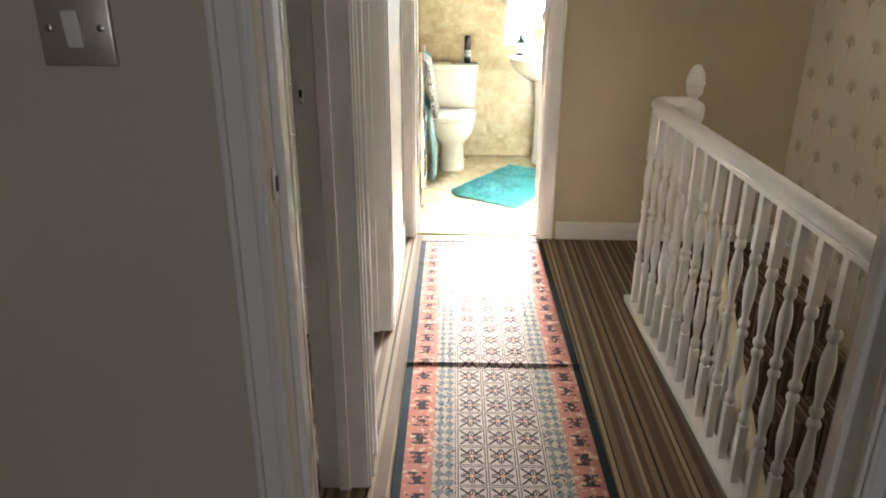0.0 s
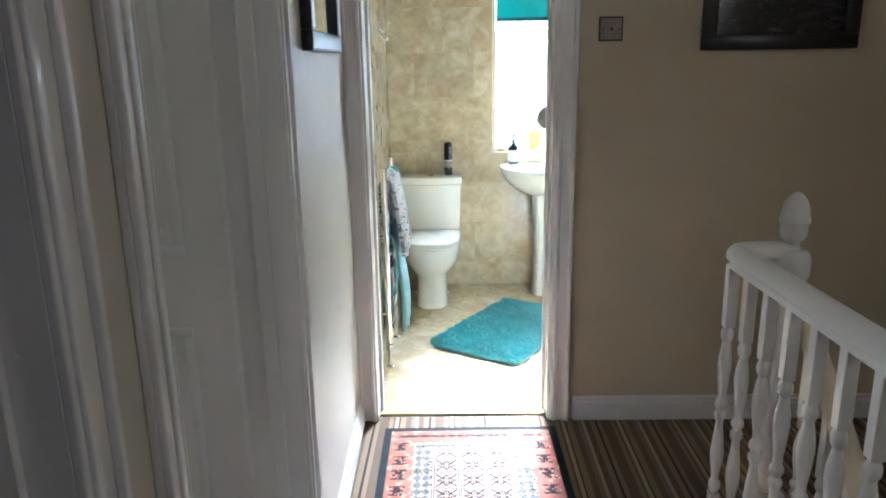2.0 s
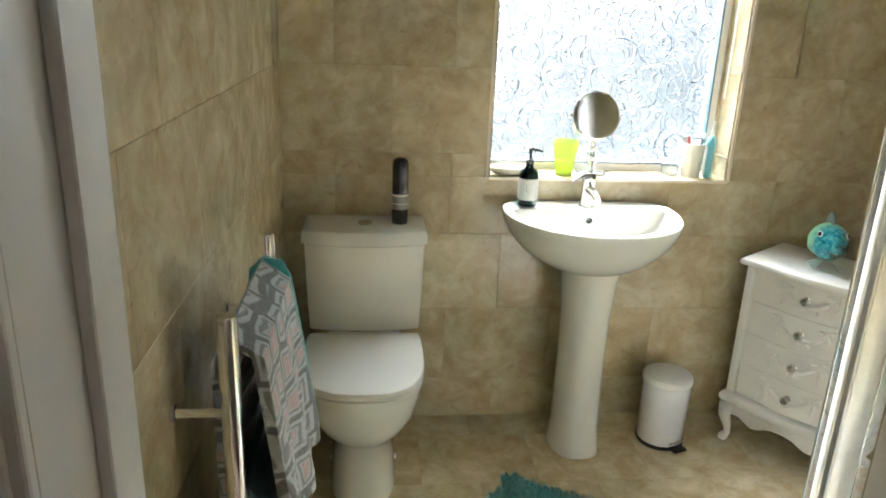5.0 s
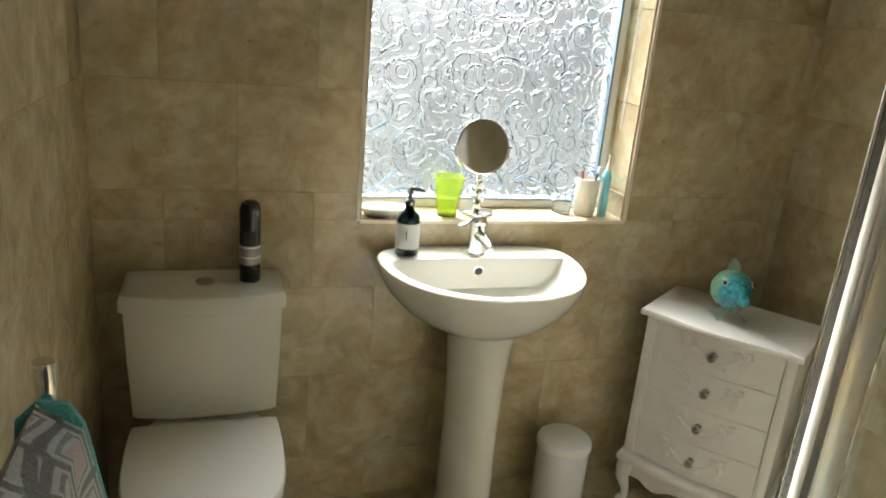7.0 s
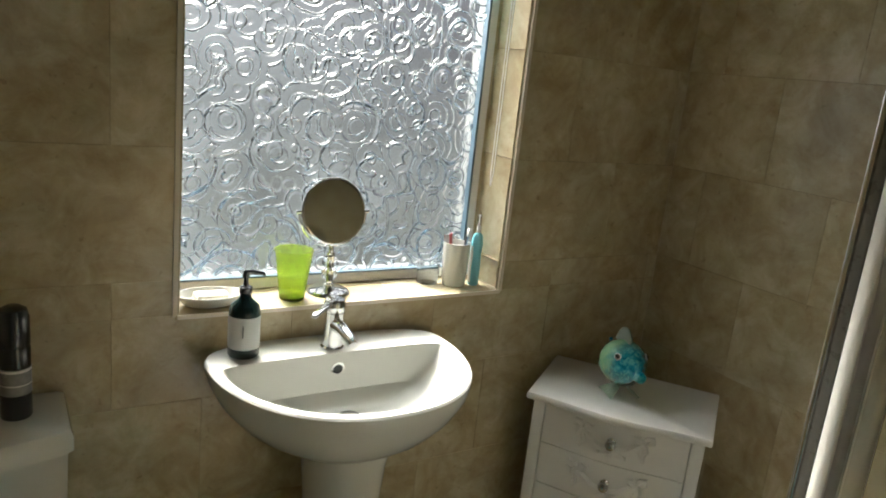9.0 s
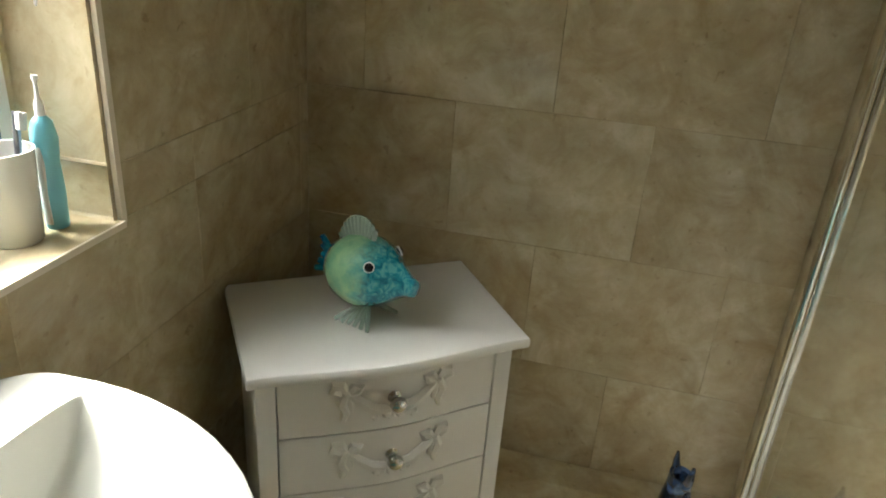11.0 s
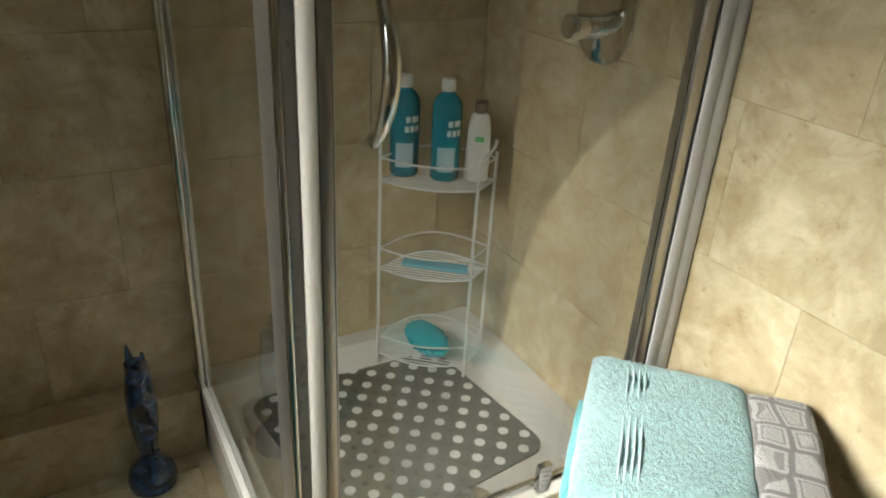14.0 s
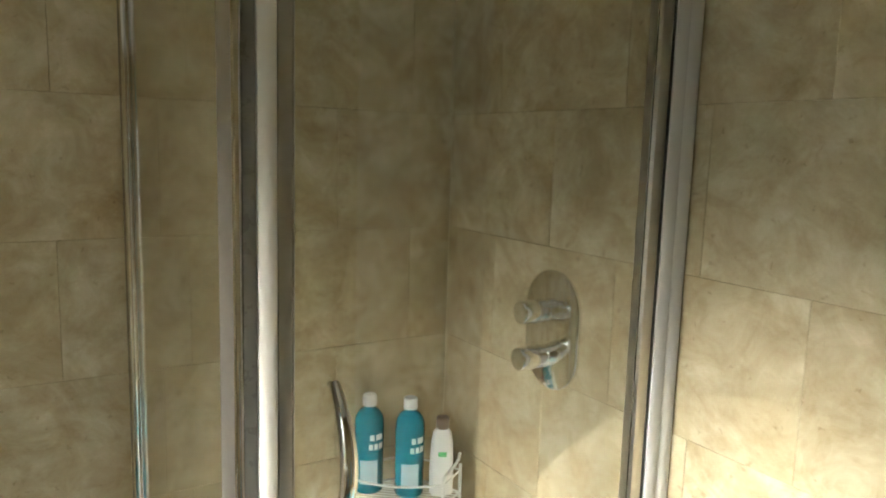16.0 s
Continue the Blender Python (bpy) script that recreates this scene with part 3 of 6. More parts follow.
# pale feather motifs on the wallpaper
M_feather = plain("feather_print", (0.44, 0.40, 0.28), 0.55, vary=0.1, scale=30)
M_eye = plain("feather_eye_print", (0.34, 0.29, 0.16), 0.55, vary=0.15, scale=60)
random.seed(5)
feathers = structure("wallpaper_feathers", bmesh.new(), M_feather)
bm, bm2 = bmesh.new(), bmesh.new()
row = 0
for zi in range(14):
    for yi in range(14):
        cy, cz = 0.5 + yi * 0.22 + (0.11 if zi % 2 else 0), -0.2 + zi * 0.2
        if cy > 3.4:
            continue
        cy += random.uniform(-0.02, 0.02)
        tilt = random.uniform(-0.5, 0.5)
        for k in range(15):
            a = tilt + (k - 7) * 0.21
            r = 0.07 * (1 - 0.03 * abs(k - 7))
            w = 0.0055
            d = Vector((0, math.sin(a), math.cos(a)))
            n = Vector((0, math.cos(a), -math.sin(a)))
            p = Vector((2.1286, cy, cz))
            bm.faces.new([bm.verts.new(v) for v in (p + d * 0.018 - n * w, p + d * 0.018 + n * w, p + d * r)])
        for rr, b2 in ((0.016, bm2),):
            vs = [b2.verts.new((2.1282, cy + rr * 0.75 * math.cos(t * 0.628), cz + rr * math.sin(t * 0.628))) for t in range(10)]
            b2.faces.new(vs)
        tail = Vector((0, math.sin(tilt), math.cos(tilt)))
        p = Vector((2.1286, cy, cz))
        side = Vector((0, tail.z, -tail.y))
        bm.faces.new([bm.verts.new(v) for v in (p - tail * 0.015 + side * 0.003, p - tail * 0.12, p - tail * 0.015 - side * 0.003)])
bm.to_mesh(feathers.data)
bm.free()
tagged(feathers, "pale grey-green feather print on cream wallpaper", kind="structure")
structure("wallpaper_feather_eyes", bm2, M_eye, "small olive eyes of the feather print on cream wallpaper")


# ---- runner rug ----
def rug_material(w):
    m, nt, b = material("runner_rug_pile")
    tc = nt.nodes.new("ShaderNodeTexCoord")
    sep = nt.nodes.new("ShaderNodeSeparateXYZ")
    nt.links.new(tc.outputs["Object"], sep.inputs[0])

    def M(op, a, c=None, d=None):
        n = nt.nodes.new("ShaderNodeMath")
        n.operation = op
        for i, v in enumerate((a, c, d)):
            if v is None:
                continue
            if isinstance(v, (int, float)):
                n.inputs[i].default_value = v
            else:
                nt.links.new(v, n.inputs[i])
        return n.outputs[0]

    ux, uy = sep.outputs["X"], sep.outputs["Y"]
    e = M("SUBTRACT", w / 2, M("ABSOLUTE", ux))
    ey = M("SUBTRACT", 0.0, uy)
    ed = M("MINIMUM", e, ey)
    c = 0.101
    fx = M("SUBTRACT", M("FRACT", M("ADD", M("DIVIDE", ux, c), 20.5)), 0.5)
    fy = M("SUBTRACT", M("FRACT", M("ADD", M("DIVIDE", uy, c), 60.5)), 0.5)
    ax, ay = M("ABSOLUTE", fx), M("ABSOLUTE", fy)
    mx = M("MAXIMUM", ax, ay)
    diag = M("ABSOLUTE", M("SUBTRACT", ax, ay))
    cross = M("MULTIPLY", M("LESS_THAN", diag, 0.055), M("LESS_THAN", mx, 0.40))
    plus = M("MULTIPLY", M("LESS_THAN", M("MINIMUM", ax, ay), 0.022), M("LESS_THAN", mx, 0.38))
    petal = M("MULTIPLY", M("GREATER_THAN", M("MULTIPLY", ax, ay), 0.012), M("LESS_THAN", M("MULTIPLY", ax, ay), 0.026))
    dark = M("MAXIMUM", M("MAXIMUM", cross, plus), M("MULTIPLY", petal, M("LESS_THAN", mx, 0.36)))
    centre_dot = M("LESS_THAN", M("ADD", ax, ay), 0.10)
    line = M("MULTIPLY", M("GREATER_THAN", mx, 0.44), M("LESS_THAN", mx, 0.475))
    ground = mix(nt, (0.31, 0.24, 0.19), (0.40, 0.32, 0.26), noise_out(nt, 9, 3))
    col = mix(nt, ground, (0.035, 0.022, 0.02), dark)
    col = mix(nt, col, (0.48, 0.24, 0.16), centre_dot)
    col = mix(nt, col, (0.045, 0.032, 0.028), line)
    # narrow grey-blue band
    gx = M("FRACT", M("MULTIPLY", uy, 22.0))
    ge = M("FRACT", M("MULTIPLY", ed, 30.0))
    gp = M("GREATER_THAN", M("ADD", M("ABSOLUTE", M("SUBTRACT", gx, 0.5)), M("ABSOLUTE", M("SUBTRACT", ge, 0.5))), 0.5)
    blue = mix(nt, (0.13, 0.13, 0.125), (0.31, 0.24, 0.175), gp)
    blue = mix(nt, blue, (0.03, 0.025, 0.025), M("GREATER_THAN", noise_out(nt, 90, 2), 0.60))
    col = mix(nt, col, blue, M("LESS_THAN", ed, 0.205))
    # wide salmon band with small dark and cream figures
    sy = M("ABSOLUTE", M("SUBTRACT", M("FRACT", M("MULTIPLY", uy, 9.6)), 0.5))
    sx = M("ABSOLUTE", M("SUBTRACT", M("DIVIDE", M("SUBTRACT", ed, 0.028), 0.10), 0.5))
    body = M("MULTIPLY", M("LESS_THAN", sx, 0.14), M("LESS_THAN", sy, 0.30))
    legs = M("MULTIPLY", M("LESS_THAN", sx, 0.30), M("LESS_THAN", M("ABSOLUTE", M("SUBTRACT", sy, 0.24)), 0.05))
    legs2 = M("MULTIPLY", M("LESS_THAN", sx, 0.24), M("LESS_THAN", sy, 0.05))
    fig = M("MULTIPLY", M("MAXIMUM", M("MAXIMUM", body, legs), legs2), M("GREATER_THAN", noise_out(nt, 70, 2), 0.42))
    salmon = mix(nt, (0.26, 0.09, 0.06), (0.36, 0.15, 0.10), noise_out(nt, 14, 4))
    salmon = mix(nt, salmon, (0.42, 0.28, 0.18), M("GREATER_THAN", noise_out(nt, 42, 3), 0.60))
    salmon = mix(nt, salmon, (0.03, 0.02, 0.022), fig)
    col = mix(nt, col, salmon, M("LESS_THAN", ed, 0.128))
    col = mix(nt, col, (0.016, 0.02, 0.022), M("LESS_THAN", ed, 0.03))
    fibre = ramp(nt, noise_out(nt, 500, 2, 0.6), [(0.3, (0.75, 0.75, 0.75)), (0.7, (1.12, 1.12, 1.12))])
    nt.links.new(mix(nt, col, fibre, 0.7, "MULTIPLY"), b.inputs["Base Color"])
    b.inputs["Roughness"].default_value = 0.95
    b.inputs["Specular IOR Level"].default_value = 0.2
    bump(nt, b, noise_out(nt, 450, 2), 0.5, 0.002)
    return m


RUG_W, RUG_END, RUG_START = 0.722, 3.385, 0.42
runner = thing("runner_rug", "faded red and cream patterned runner rug with dark edges", "rug", (0.375, RUG_END, 0), 0.7)
bm = bmesh.new()
n = 150
rows_v = []
for i in range(n + 1):
    y = -(RUG_END - RUG_START) * i / n
    fold = RUG_END - 1.962
    h = 0.008 + 0.011 * math.exp(-((y + fold) / 0.012) ** 2) + 0.0015 * math.sin(y * 9) ** 2 + 0.006 * math.exp(-((y + 0.33) / 0.02) ** 2)
    rows_v.append([bm.verts.new((x, y, h if abs(x) < RUG_W / 2 - 0.001 else h - 0.001)) for x in (-RUG_W / 2, -RUG_W / 4, 0, RUG_W / 4, RUG_W / 2)])
for a, b2 in zip(rows_v, rows_v[1:]):
    for i in range(4):
        bm.faces.new((a[i], b2[i], b2[i + 1], a[i + 1]))
bmesh.ops.recalc_face_normals(bm, faces=bm.faces)
if bm.faces[:][0].normal.z < 0:
    bmesh.ops.reverse_faces(bm, faces=bm.faces)
res = bmesh.ops.extrude_face_region(bm, geom=bm.faces[:])
low = [v for v in res["geom"] if isinstance(v, bmesh.types.BMVert)]
for v in low:
    v.co.z = 0.0
bmesh.ops.recalc_face_normals(bm, faces=bm.faces)
part("surface", bm, rug_material(RUG_W), runner)


# ---- bathroom: window ----
win = tagged(new("window_1"), "white plastic framed window with swirl-patterned obscured glass", kind="structure")
win.matrix_basis = pose(WX0, WY, WZ0)
WW, WH = WX1 - WX0, WZ1 - WZ0
bm = boxes((0, WW, 0.0, 0.07, 0, 0.028, 0.004), (0, WW, 0.0, 0.07, WH - 0.03, WH, 0.004), (0, 0.022, 0.0, 0.07, 0.028, WH - 0.03, 0.004), (WW - 0.034, WW, 0.0, 0.07, 0.028, WH - 0.03, 0.004))
part("window_frame", bm, M_plastic, win, "white plastic window frame")
part("glazing_bead", boxes((0.022, 0.026, -0.002, 0.02, 0.028, WH - 0.03), (WW - 0.041, WW - 0.034, -0.002, 0.02, 0.028, WH - 0.03), (0.022, WW - 0.034, -0.002, 0.02, 0.028, 0.032)), plain("blue_grey_seal", (0.07, 0.12, 0.16), 0.4, vary=0.1), win, "blue-grey glazing seal")


def obscured_glass():
    """Clear glass pressed with loose swirls."""
    m, nt, b = material("swirl_obscured_glass")
    b.inputs["Base Color"].default_value = (0.93, 0.95, 0.95, 1)
    b.inputs["Transmission Weight"].default_value = 1.0
    b.inputs["Roughness"].default_value = 0.16
    b.inputs["IOR"].default_value = 1.45
    tc = nt.nodes.new("ShaderNodeTexCoord")
    heights = []
    for scale, rings, off in ((13.0, 26.0, 0.0), (9.0, 20.0, 3.7)):
        mp = nt.nodes.new("ShaderNodeMapping")
        mp.inputs["Location"].default_value = (off, 0, off)
        nt.links.new(tc.outputs["Object"], mp.inputs[0])
        warp = add(nt, "ShaderNodeTexNoise", Scale=5.0, Detail=2.0)
        nt.links.new(mp.outputs[0], warp.inputs["Vector"])
        mv = nt.nodes.new("ShaderNodeVectorMath")
        mv.operation = "MULTIPLY_ADD"
        mv.inputs[1].default_value = (0.045, 0.0, 0.045)
        nt.links.new(warp.outputs["Color"], mv.inputs[0])
        nt.links.new(mp.outputs[0], mv.inputs[2])
        v = add(nt, "ShaderNodeTexVoronoi", Scale=scale, Randomness=1.0)
        nt.links.new(mv.outputs[0], v.inputs["Vector"])
        s = nt.nodes.new("ShaderNodeMath")
        s.operation = "MULTIPLY"
        s.inputs[1].default_value = rings
        nt.links.new(v.outputs["Distance"], s.inputs[0])
        sn = nt.nodes.new("ShaderNodeMath")
        sn.operation = "SINE"
        nt.links.new(s.outputs[0], sn.inputs[0])
        pw = nt.nodes.new("ShaderNodeMapRange")
        pw.inputs["From Min"].default_value = 0.72
        pw.inputs["From Max"].default_value = 1.0
        nt.links.new(sn.outputs[0], pw.inputs["Value"])
        heights.append(pw.outputs[0])
    mx = nt.nodes.new("ShaderNodeMath")
    mx.operation = "MAXIMUM"
    nt.links.new(heights[0], mx.inputs[0])
    nt.links.new(heights[1], mx.inputs[1])
    bump(nt, b, mx.outputs[0], 1.0, 0.0045)
    return m


M_pane = obscured_glass()
pane = part("pane", boxes((0.024, WW - 0.036, 0.012, 0.018, 0.029, WH - 0.031)), M_pane, win, "swirl-patterned obscured glass")
pane.visible_shadow = False

# garden side: pale haze, with darker hedge low and to one side
def backdrop_material():
    m = bpy.data.materials.new("hazy_garden_backdrop")
    m.use_nodes = True
    nt = m.node_tree
    nt.nodes.clear()
    out = nt.nodes.new("ShaderNodeOutputMaterial")
    em = nt.nodes.new("ShaderNodeEmission")
    tc = nt.nodes.new("ShaderNodeTexCoord")
    sep = nt.nodes.new("ShaderNodeSeparateXYZ")
    nt.links.new(tc.outputs["Object"], sep.inputs[0])
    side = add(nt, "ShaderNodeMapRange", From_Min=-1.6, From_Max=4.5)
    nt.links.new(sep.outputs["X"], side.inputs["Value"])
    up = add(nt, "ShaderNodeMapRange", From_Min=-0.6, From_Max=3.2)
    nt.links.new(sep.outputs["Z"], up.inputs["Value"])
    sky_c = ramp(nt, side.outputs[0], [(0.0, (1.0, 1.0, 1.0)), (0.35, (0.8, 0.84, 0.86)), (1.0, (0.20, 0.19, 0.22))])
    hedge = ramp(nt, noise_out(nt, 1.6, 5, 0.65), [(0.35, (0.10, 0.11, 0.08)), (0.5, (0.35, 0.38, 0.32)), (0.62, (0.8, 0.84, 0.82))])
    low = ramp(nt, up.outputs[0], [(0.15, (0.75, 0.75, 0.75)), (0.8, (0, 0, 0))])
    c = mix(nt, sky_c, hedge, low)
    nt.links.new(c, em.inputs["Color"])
    # the garden backdrop gives off its own light, hedge included
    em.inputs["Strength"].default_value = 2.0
    nt.links.new(em.outputs[0], out.inputs[0])
    return m


bd = tagged(new("backdrop", mesh_of(boxes((-9, 14, 10.0, 10.02, -4, 3.0)), "backdrop", backdrop_material())), "self-lit backdrop of a hazy bright garden and hedge beyond the window", kind="structure")
structure("ground_outside", boxes((-12, 16, YF + 0.3, 12, -3.0, -2.9)), plain("lawn", (0.06, 0.09, 0.04), 0.9, vary=0.3, scale=3), "mown lawn outside the house")


# roller blind, its cord and chain
M_blind = plain("turquoise_blind_cloth", (0.03, 0.36, 0.40), 0.75, vary=0.08, scale=8, fine=0.4, grain=300)
blind = thing("roller_blind", "turquoise cloth roller blind pulled part way down", "blind", ((WX0 + WX1) / 2, 5.515, 1.765))
bw = 0.405
cloth = part("cloth", boxes((-bw, bw, -0.0008, 0.0008, 0.022, 0.31)), M_blind, blind)
part("bottom_bar", boxes((-bw, bw, -0.006, 0.006, 0, 0.024, 0.003)), plain("teal_blind_bar", (0.012, 0.13, 0.15), 0.5), blind, "dark teal bottom bar")
part("roller", turned(lathe([(0.018, -bw), (0.018, bw)], 16), pose(0, 0, 0.315, 0, 90)), M_plastic, blind)
part("chain", tube([(bw + 0.004, 0.01, 0.31), (bw + 0.002, 0.012, -0.2), (bw + 0.001, 0.012, -0.52), (bw - 0.004, 0.0, -0.555), (bw - 0.008, -0.012, -0.52), (bw - 0.006, -0.012, 0.31)], 0.0014, 6), M_plastic, blind, "thin bead chain")


# ---- sill things ----
SZ = WZ0
def lathe_thing(name, label, category, at, pieces, seg=24):
    t = thing(name, label, category, at)
    for pname, prof, mat, plabel in pieces:
        part(pname, lathe(prof, seg), mat, t, plabel)
    return t


def glass_material(name, color, rough=0.02, ior=1.45, weight=1.0):
    m, nt, b = material(name)
    b.inputs["Base Color"].default_value = (*color, 1)
    b.inputs["Roughness"].default_value = rough
    b.inputs["Transmission Weight"].default_value = weight
    b.inputs["IOR"].default_value = ior
    return m


M_clear = glass_material("clear_glass", (0.97, 0.98, 0.97))
M_lime = glass_material("lime_plastic", (0.80, 0.95, 0.25), 0.2, 1.3, 0.85)
mirror = thing("shaving_mirror", "round chrome shaving mirror on a clear and chrome stand", "mirror", (0.965, 5.535, SZ))
part("base", lathe([(0.052, 0), (0.054, 0.003), (0.05, 0.008), (0.015, 0.012)], 32), M_chrome, mirror)
part("stem", lathe([(0.008, 0.012), (0.013, 0.018), (0.013, 0.022), (0.008, 0.026), (0.008, 0.095), (0.012, 0.10), (0.012, 0.105), (0.007, 0.11), (0.007, 0.122)], 16), M_chrome, mirror)
part("bead", lathe([(0.009, 0.030), (0.019, 0.040), (0.021, 0.052), (0.013, 0.060)], 20), M_clear, mirror, "clear acrylic bead")
part("bead", lathe([(0.013, 0.066), (0.021, 0.075), (0.019, 0.088), (0.009, 0.096)], 20), M_clear, mirror, "clear acrylic bead")
HEADT = pose(0, 0, 0.208, 90 - 9, 0, 0) @ pose(0, 0, 0, 0, 0, 0)
part("head_rim", turned(lathe([(0.078, -0.006), (0.083, -0.004), (0.084, 0.0), (0.083, 0.004), (0.078, 0.006)], 48), HEADT), M_chrome, mirror, "chrome rim")
part("glass", turned(lathe([(0.0775, 0.0065), (0.0775, 0.0072)], 48), HEADT), M_mirror, mirror, "dark reflecting mirror glass")
part("glass_back", turned(lathe([(0.0775, -0.0072), (0.0775, -0.0065)], 48), HEADT), M_mirror, mirror)
yoke = [(0.088 * math.cos(a), 0, 0.208 + 0.088 * math.sin(a)) for a in [math.pi + math.pi * i / 16 for i in range(17)]]
part("yoke", tube(yoke, 0.0028, 8), M_chrome, mirror)
for s in (-1, 1):
    part("pivot", turned(lathe([(0.004, 0), (0.005, 0.004), (0.004, 0.012)], 12), pose(s * 0.083, 0, 0.208, 0, s * 90)), M_chrome, mirror)

cup = thing("plastic_tumbler", "lime green translucent plastic tumbler", "tumbler", (0.862, 5.515, SZ))
bm = bmesh.new()
lathe([(0.030, 0.0), (0.031, 0.003), (0.047, 0.118), (0.0485, 0.122), (0.046, 0.122), (0.0295, 0.006), (0.001, 0.006)], 10, bm)
part("body", bm, M_lime, cup)
dish = thing("soap_dish", "white oval soap dish with a bar of soap", "soap dish", (0.665, 5.505, SZ))
dish.scale = (1.25, 1.2, 1.2)
bm = lathe([(0.030, 0), (0.040, 0.004), (0.052, 0.020), (0.053, 0.024), (0.050, 0.024), (0.038, 0.010), (0.001, 0.008)], 32)
bmesh.ops.scale(bm, vec=(1.15, 0.75, 1), verts=bm.verts)
part("dish", bm, M_ceramic, dish)
soap = thing("bar_of_soap", "worn cream bar of soap in its dish", "soap", (0.668, 5.505, SZ + 0.010))
part("bar", boxes((-0.038, 0.038, -0.022, 0.022, 0, 0.020, 0.008)), plain("cream_soap", (0.72, 0.66, 0.52), 0.45), soap)

beaker = thing("toothbrush_beaker", "white ceramic beaker holding a toothpaste tube and brushes", "beaker", (1.334, 5.53, SZ))
part("beaker", lathe([(0.031, 0), (0.033, 0.003), (0.038, 0.118), (0.0385, 0.120), (0.0355, 0.120), (0.030, 0.006), (0.001, 0.006)], 32), M_ceramic, beaker)
tp = thing("toothpaste_tube", "white and red striped toothpaste tube standing in the beaker", "toothpaste", (1.327, 5.532, SZ + 0.007))
bm = bmesh.new()
ring_loft(bm, [[(0.016 * (1 - 0.3 * k) * math.cos(a) * (1 + 0.25 * k), 0.014 * (1 - 0.85 * k) * math.sin(a), 0.02 + 0.115 * k) for a in [2 * math.pi * i / 16 for i in range(16)]] for k in (0, 0.3, 0.6, 0.9, 1.0)])
M_tube = material("striped_tube")
nt_ = M_tube[1]
w_ = add(nt_, "ShaderNodeTexWave", Scale=14.0, Distortion=1.0)
tc_ = nt_.nodes.new("ShaderNodeTexCoord")
nt_.links.new(tc_.outputs["Object"], w_.inputs["Vector"])
nt_.links.new(ramp(nt_, w_.outputs["Fac"], [(0.55, (0.75, 0.75, 0.75)), (0.62, (0.45, 0.08, 0.08))]), M_tube[2].inputs["Base Color"])
part("tube", turned(bm, pose(0, 0, 0, -4, -7)), M_tube[0], tp)
part("cap", turned(lathe([(0.011, 0.003), (0.013, 0.022)], 14), pose(0, 0, 0, -4, -7)), M_plastic, tp, "white cap")
for dx, col, tilt in ((0.022, (0.05, 0.05, 0.06), 7), (0.012, (0.2, 0.35, 0.5), 12)):
    tb = thing("toothbrush", "thin toothbrush leaning in the white beaker", "toothbrush", (1.334 + dx * 0.6, 5.53, SZ + 0.010))
    hm = plain("brush_handle", col, 0.3)
    part("handle", turned(tube([(0, 0, 0.0), (0.001, 0, 0.06), (0, 0, 0.125), (0, 0, 0.15)], [0.0035, 0.004, 0.0028, 0.0025], 8), pose(0, 0, 0, 0, tilt)), hm, tb)
    part("bristles", turned(boxes((-0.003, 0.003, -0.010, -0.003, 0.128, 0.150, 0.001)), pose(0, 0, 0, 0, tilt)), M_plastic, tb, "white bristles")
eb = thing("electric_toothbrush", "pale blue and white electric toothbrush standing on the sill", "electric toothbrush", (1.390, 5.515, SZ))
M_aqua_plastic = plain("aqua_plastic", (0.16, 0.47, 0.56), 0.35)
part("handle", lathe([(0.0135, 0), (0.0145, 0.003), (0.0155, 0.05), (0.014, 0.09), (0.0165, 0.12), (0.013, 0.142), (0.006, 0.150)], 20), M_aqua_plastic, eb)
part("back", turned(boxes((-0.006, 0.006, 0.009, 0.0158, 0.006, 0.115, 0.003)), pose(0, 0, 0, 0, 0, 90)), M_plastic, eb, "white grip strip")
part("brush_neck", lathe([(0.006, 0.149), (0.006, 0.165), (0.003, 0.172), (0.0022, 0.192), (0.004, 0.196), (0.004, 0.2)], 12), M_plastic, eb, "white brush neck")
gt = thing("glass_pot", "small clear glass pot beside the beaker", "glass pot", (1.268, 5.56, SZ))
part("pot", lathe([(0.028, 0), (0.030, 0.003), (0.031, 0.055), (0.029, 0.055), (0.028, 0.006), (0.001, 0.006)], 24), M_clear, gt)


# ---- toilet ----
def sup(a, b, n, seg, x0=0, y0=0, z=0, back=None):
    """A super-ellipse ring; back flattens the rear."""
    pts = []
    for i in range(seg):
        t = 2 * math.pi * i / seg
        c, s = math.cos(t), math.sin(t)
        x = a * math.copysign(abs(c) ** (2 / n), c)
        y = b * math.copysign(abs(s) ** (2 / n), s)
        if back is not None and y > back:
            y = back
        pts.append((x0 + x, y0 + y, z))
    return pts


toilet = thing("toilet", "white close-coupled ceramic toilet with its lid down", "toilet", (0.165, 5.16, 0))
SEG = 40
rings = []
for z, a, b, y0, n, back in ((0, 0.106, 0.235, -0.0, 2.8, 0.20), (0.02, 0.104, 0.233, 0.0, 2.8, 0.20), (0.12, 0.101, 0.218, 0.01, 2.6, 0.19), (0.19, 0.104, 0.218, 0.0, 2.5, 0.2), (0.225, 0.122, 0.238, -0.015, 2.4, 0.22), (0.26, 0.152, 0.262, -0.024, 2.4, 0.24),
                        (0.30, 0.172, 0.280, -0.030, 2.4, 0.26), (0.35, 0.182, 0.290, -0.03, 2.4, 0.27), (0.385, 0.184, 0.292, -0.03, 2.3, 0.28), (0.398, 0.176, 0.288, -0.03, 2.3, 0.28)):
    rings.append(sup(a, b, n, SEG, 0, y0, z, back))
part("pan", ring_loft(bmesh.new(), rings), M_ceramic, toilet)


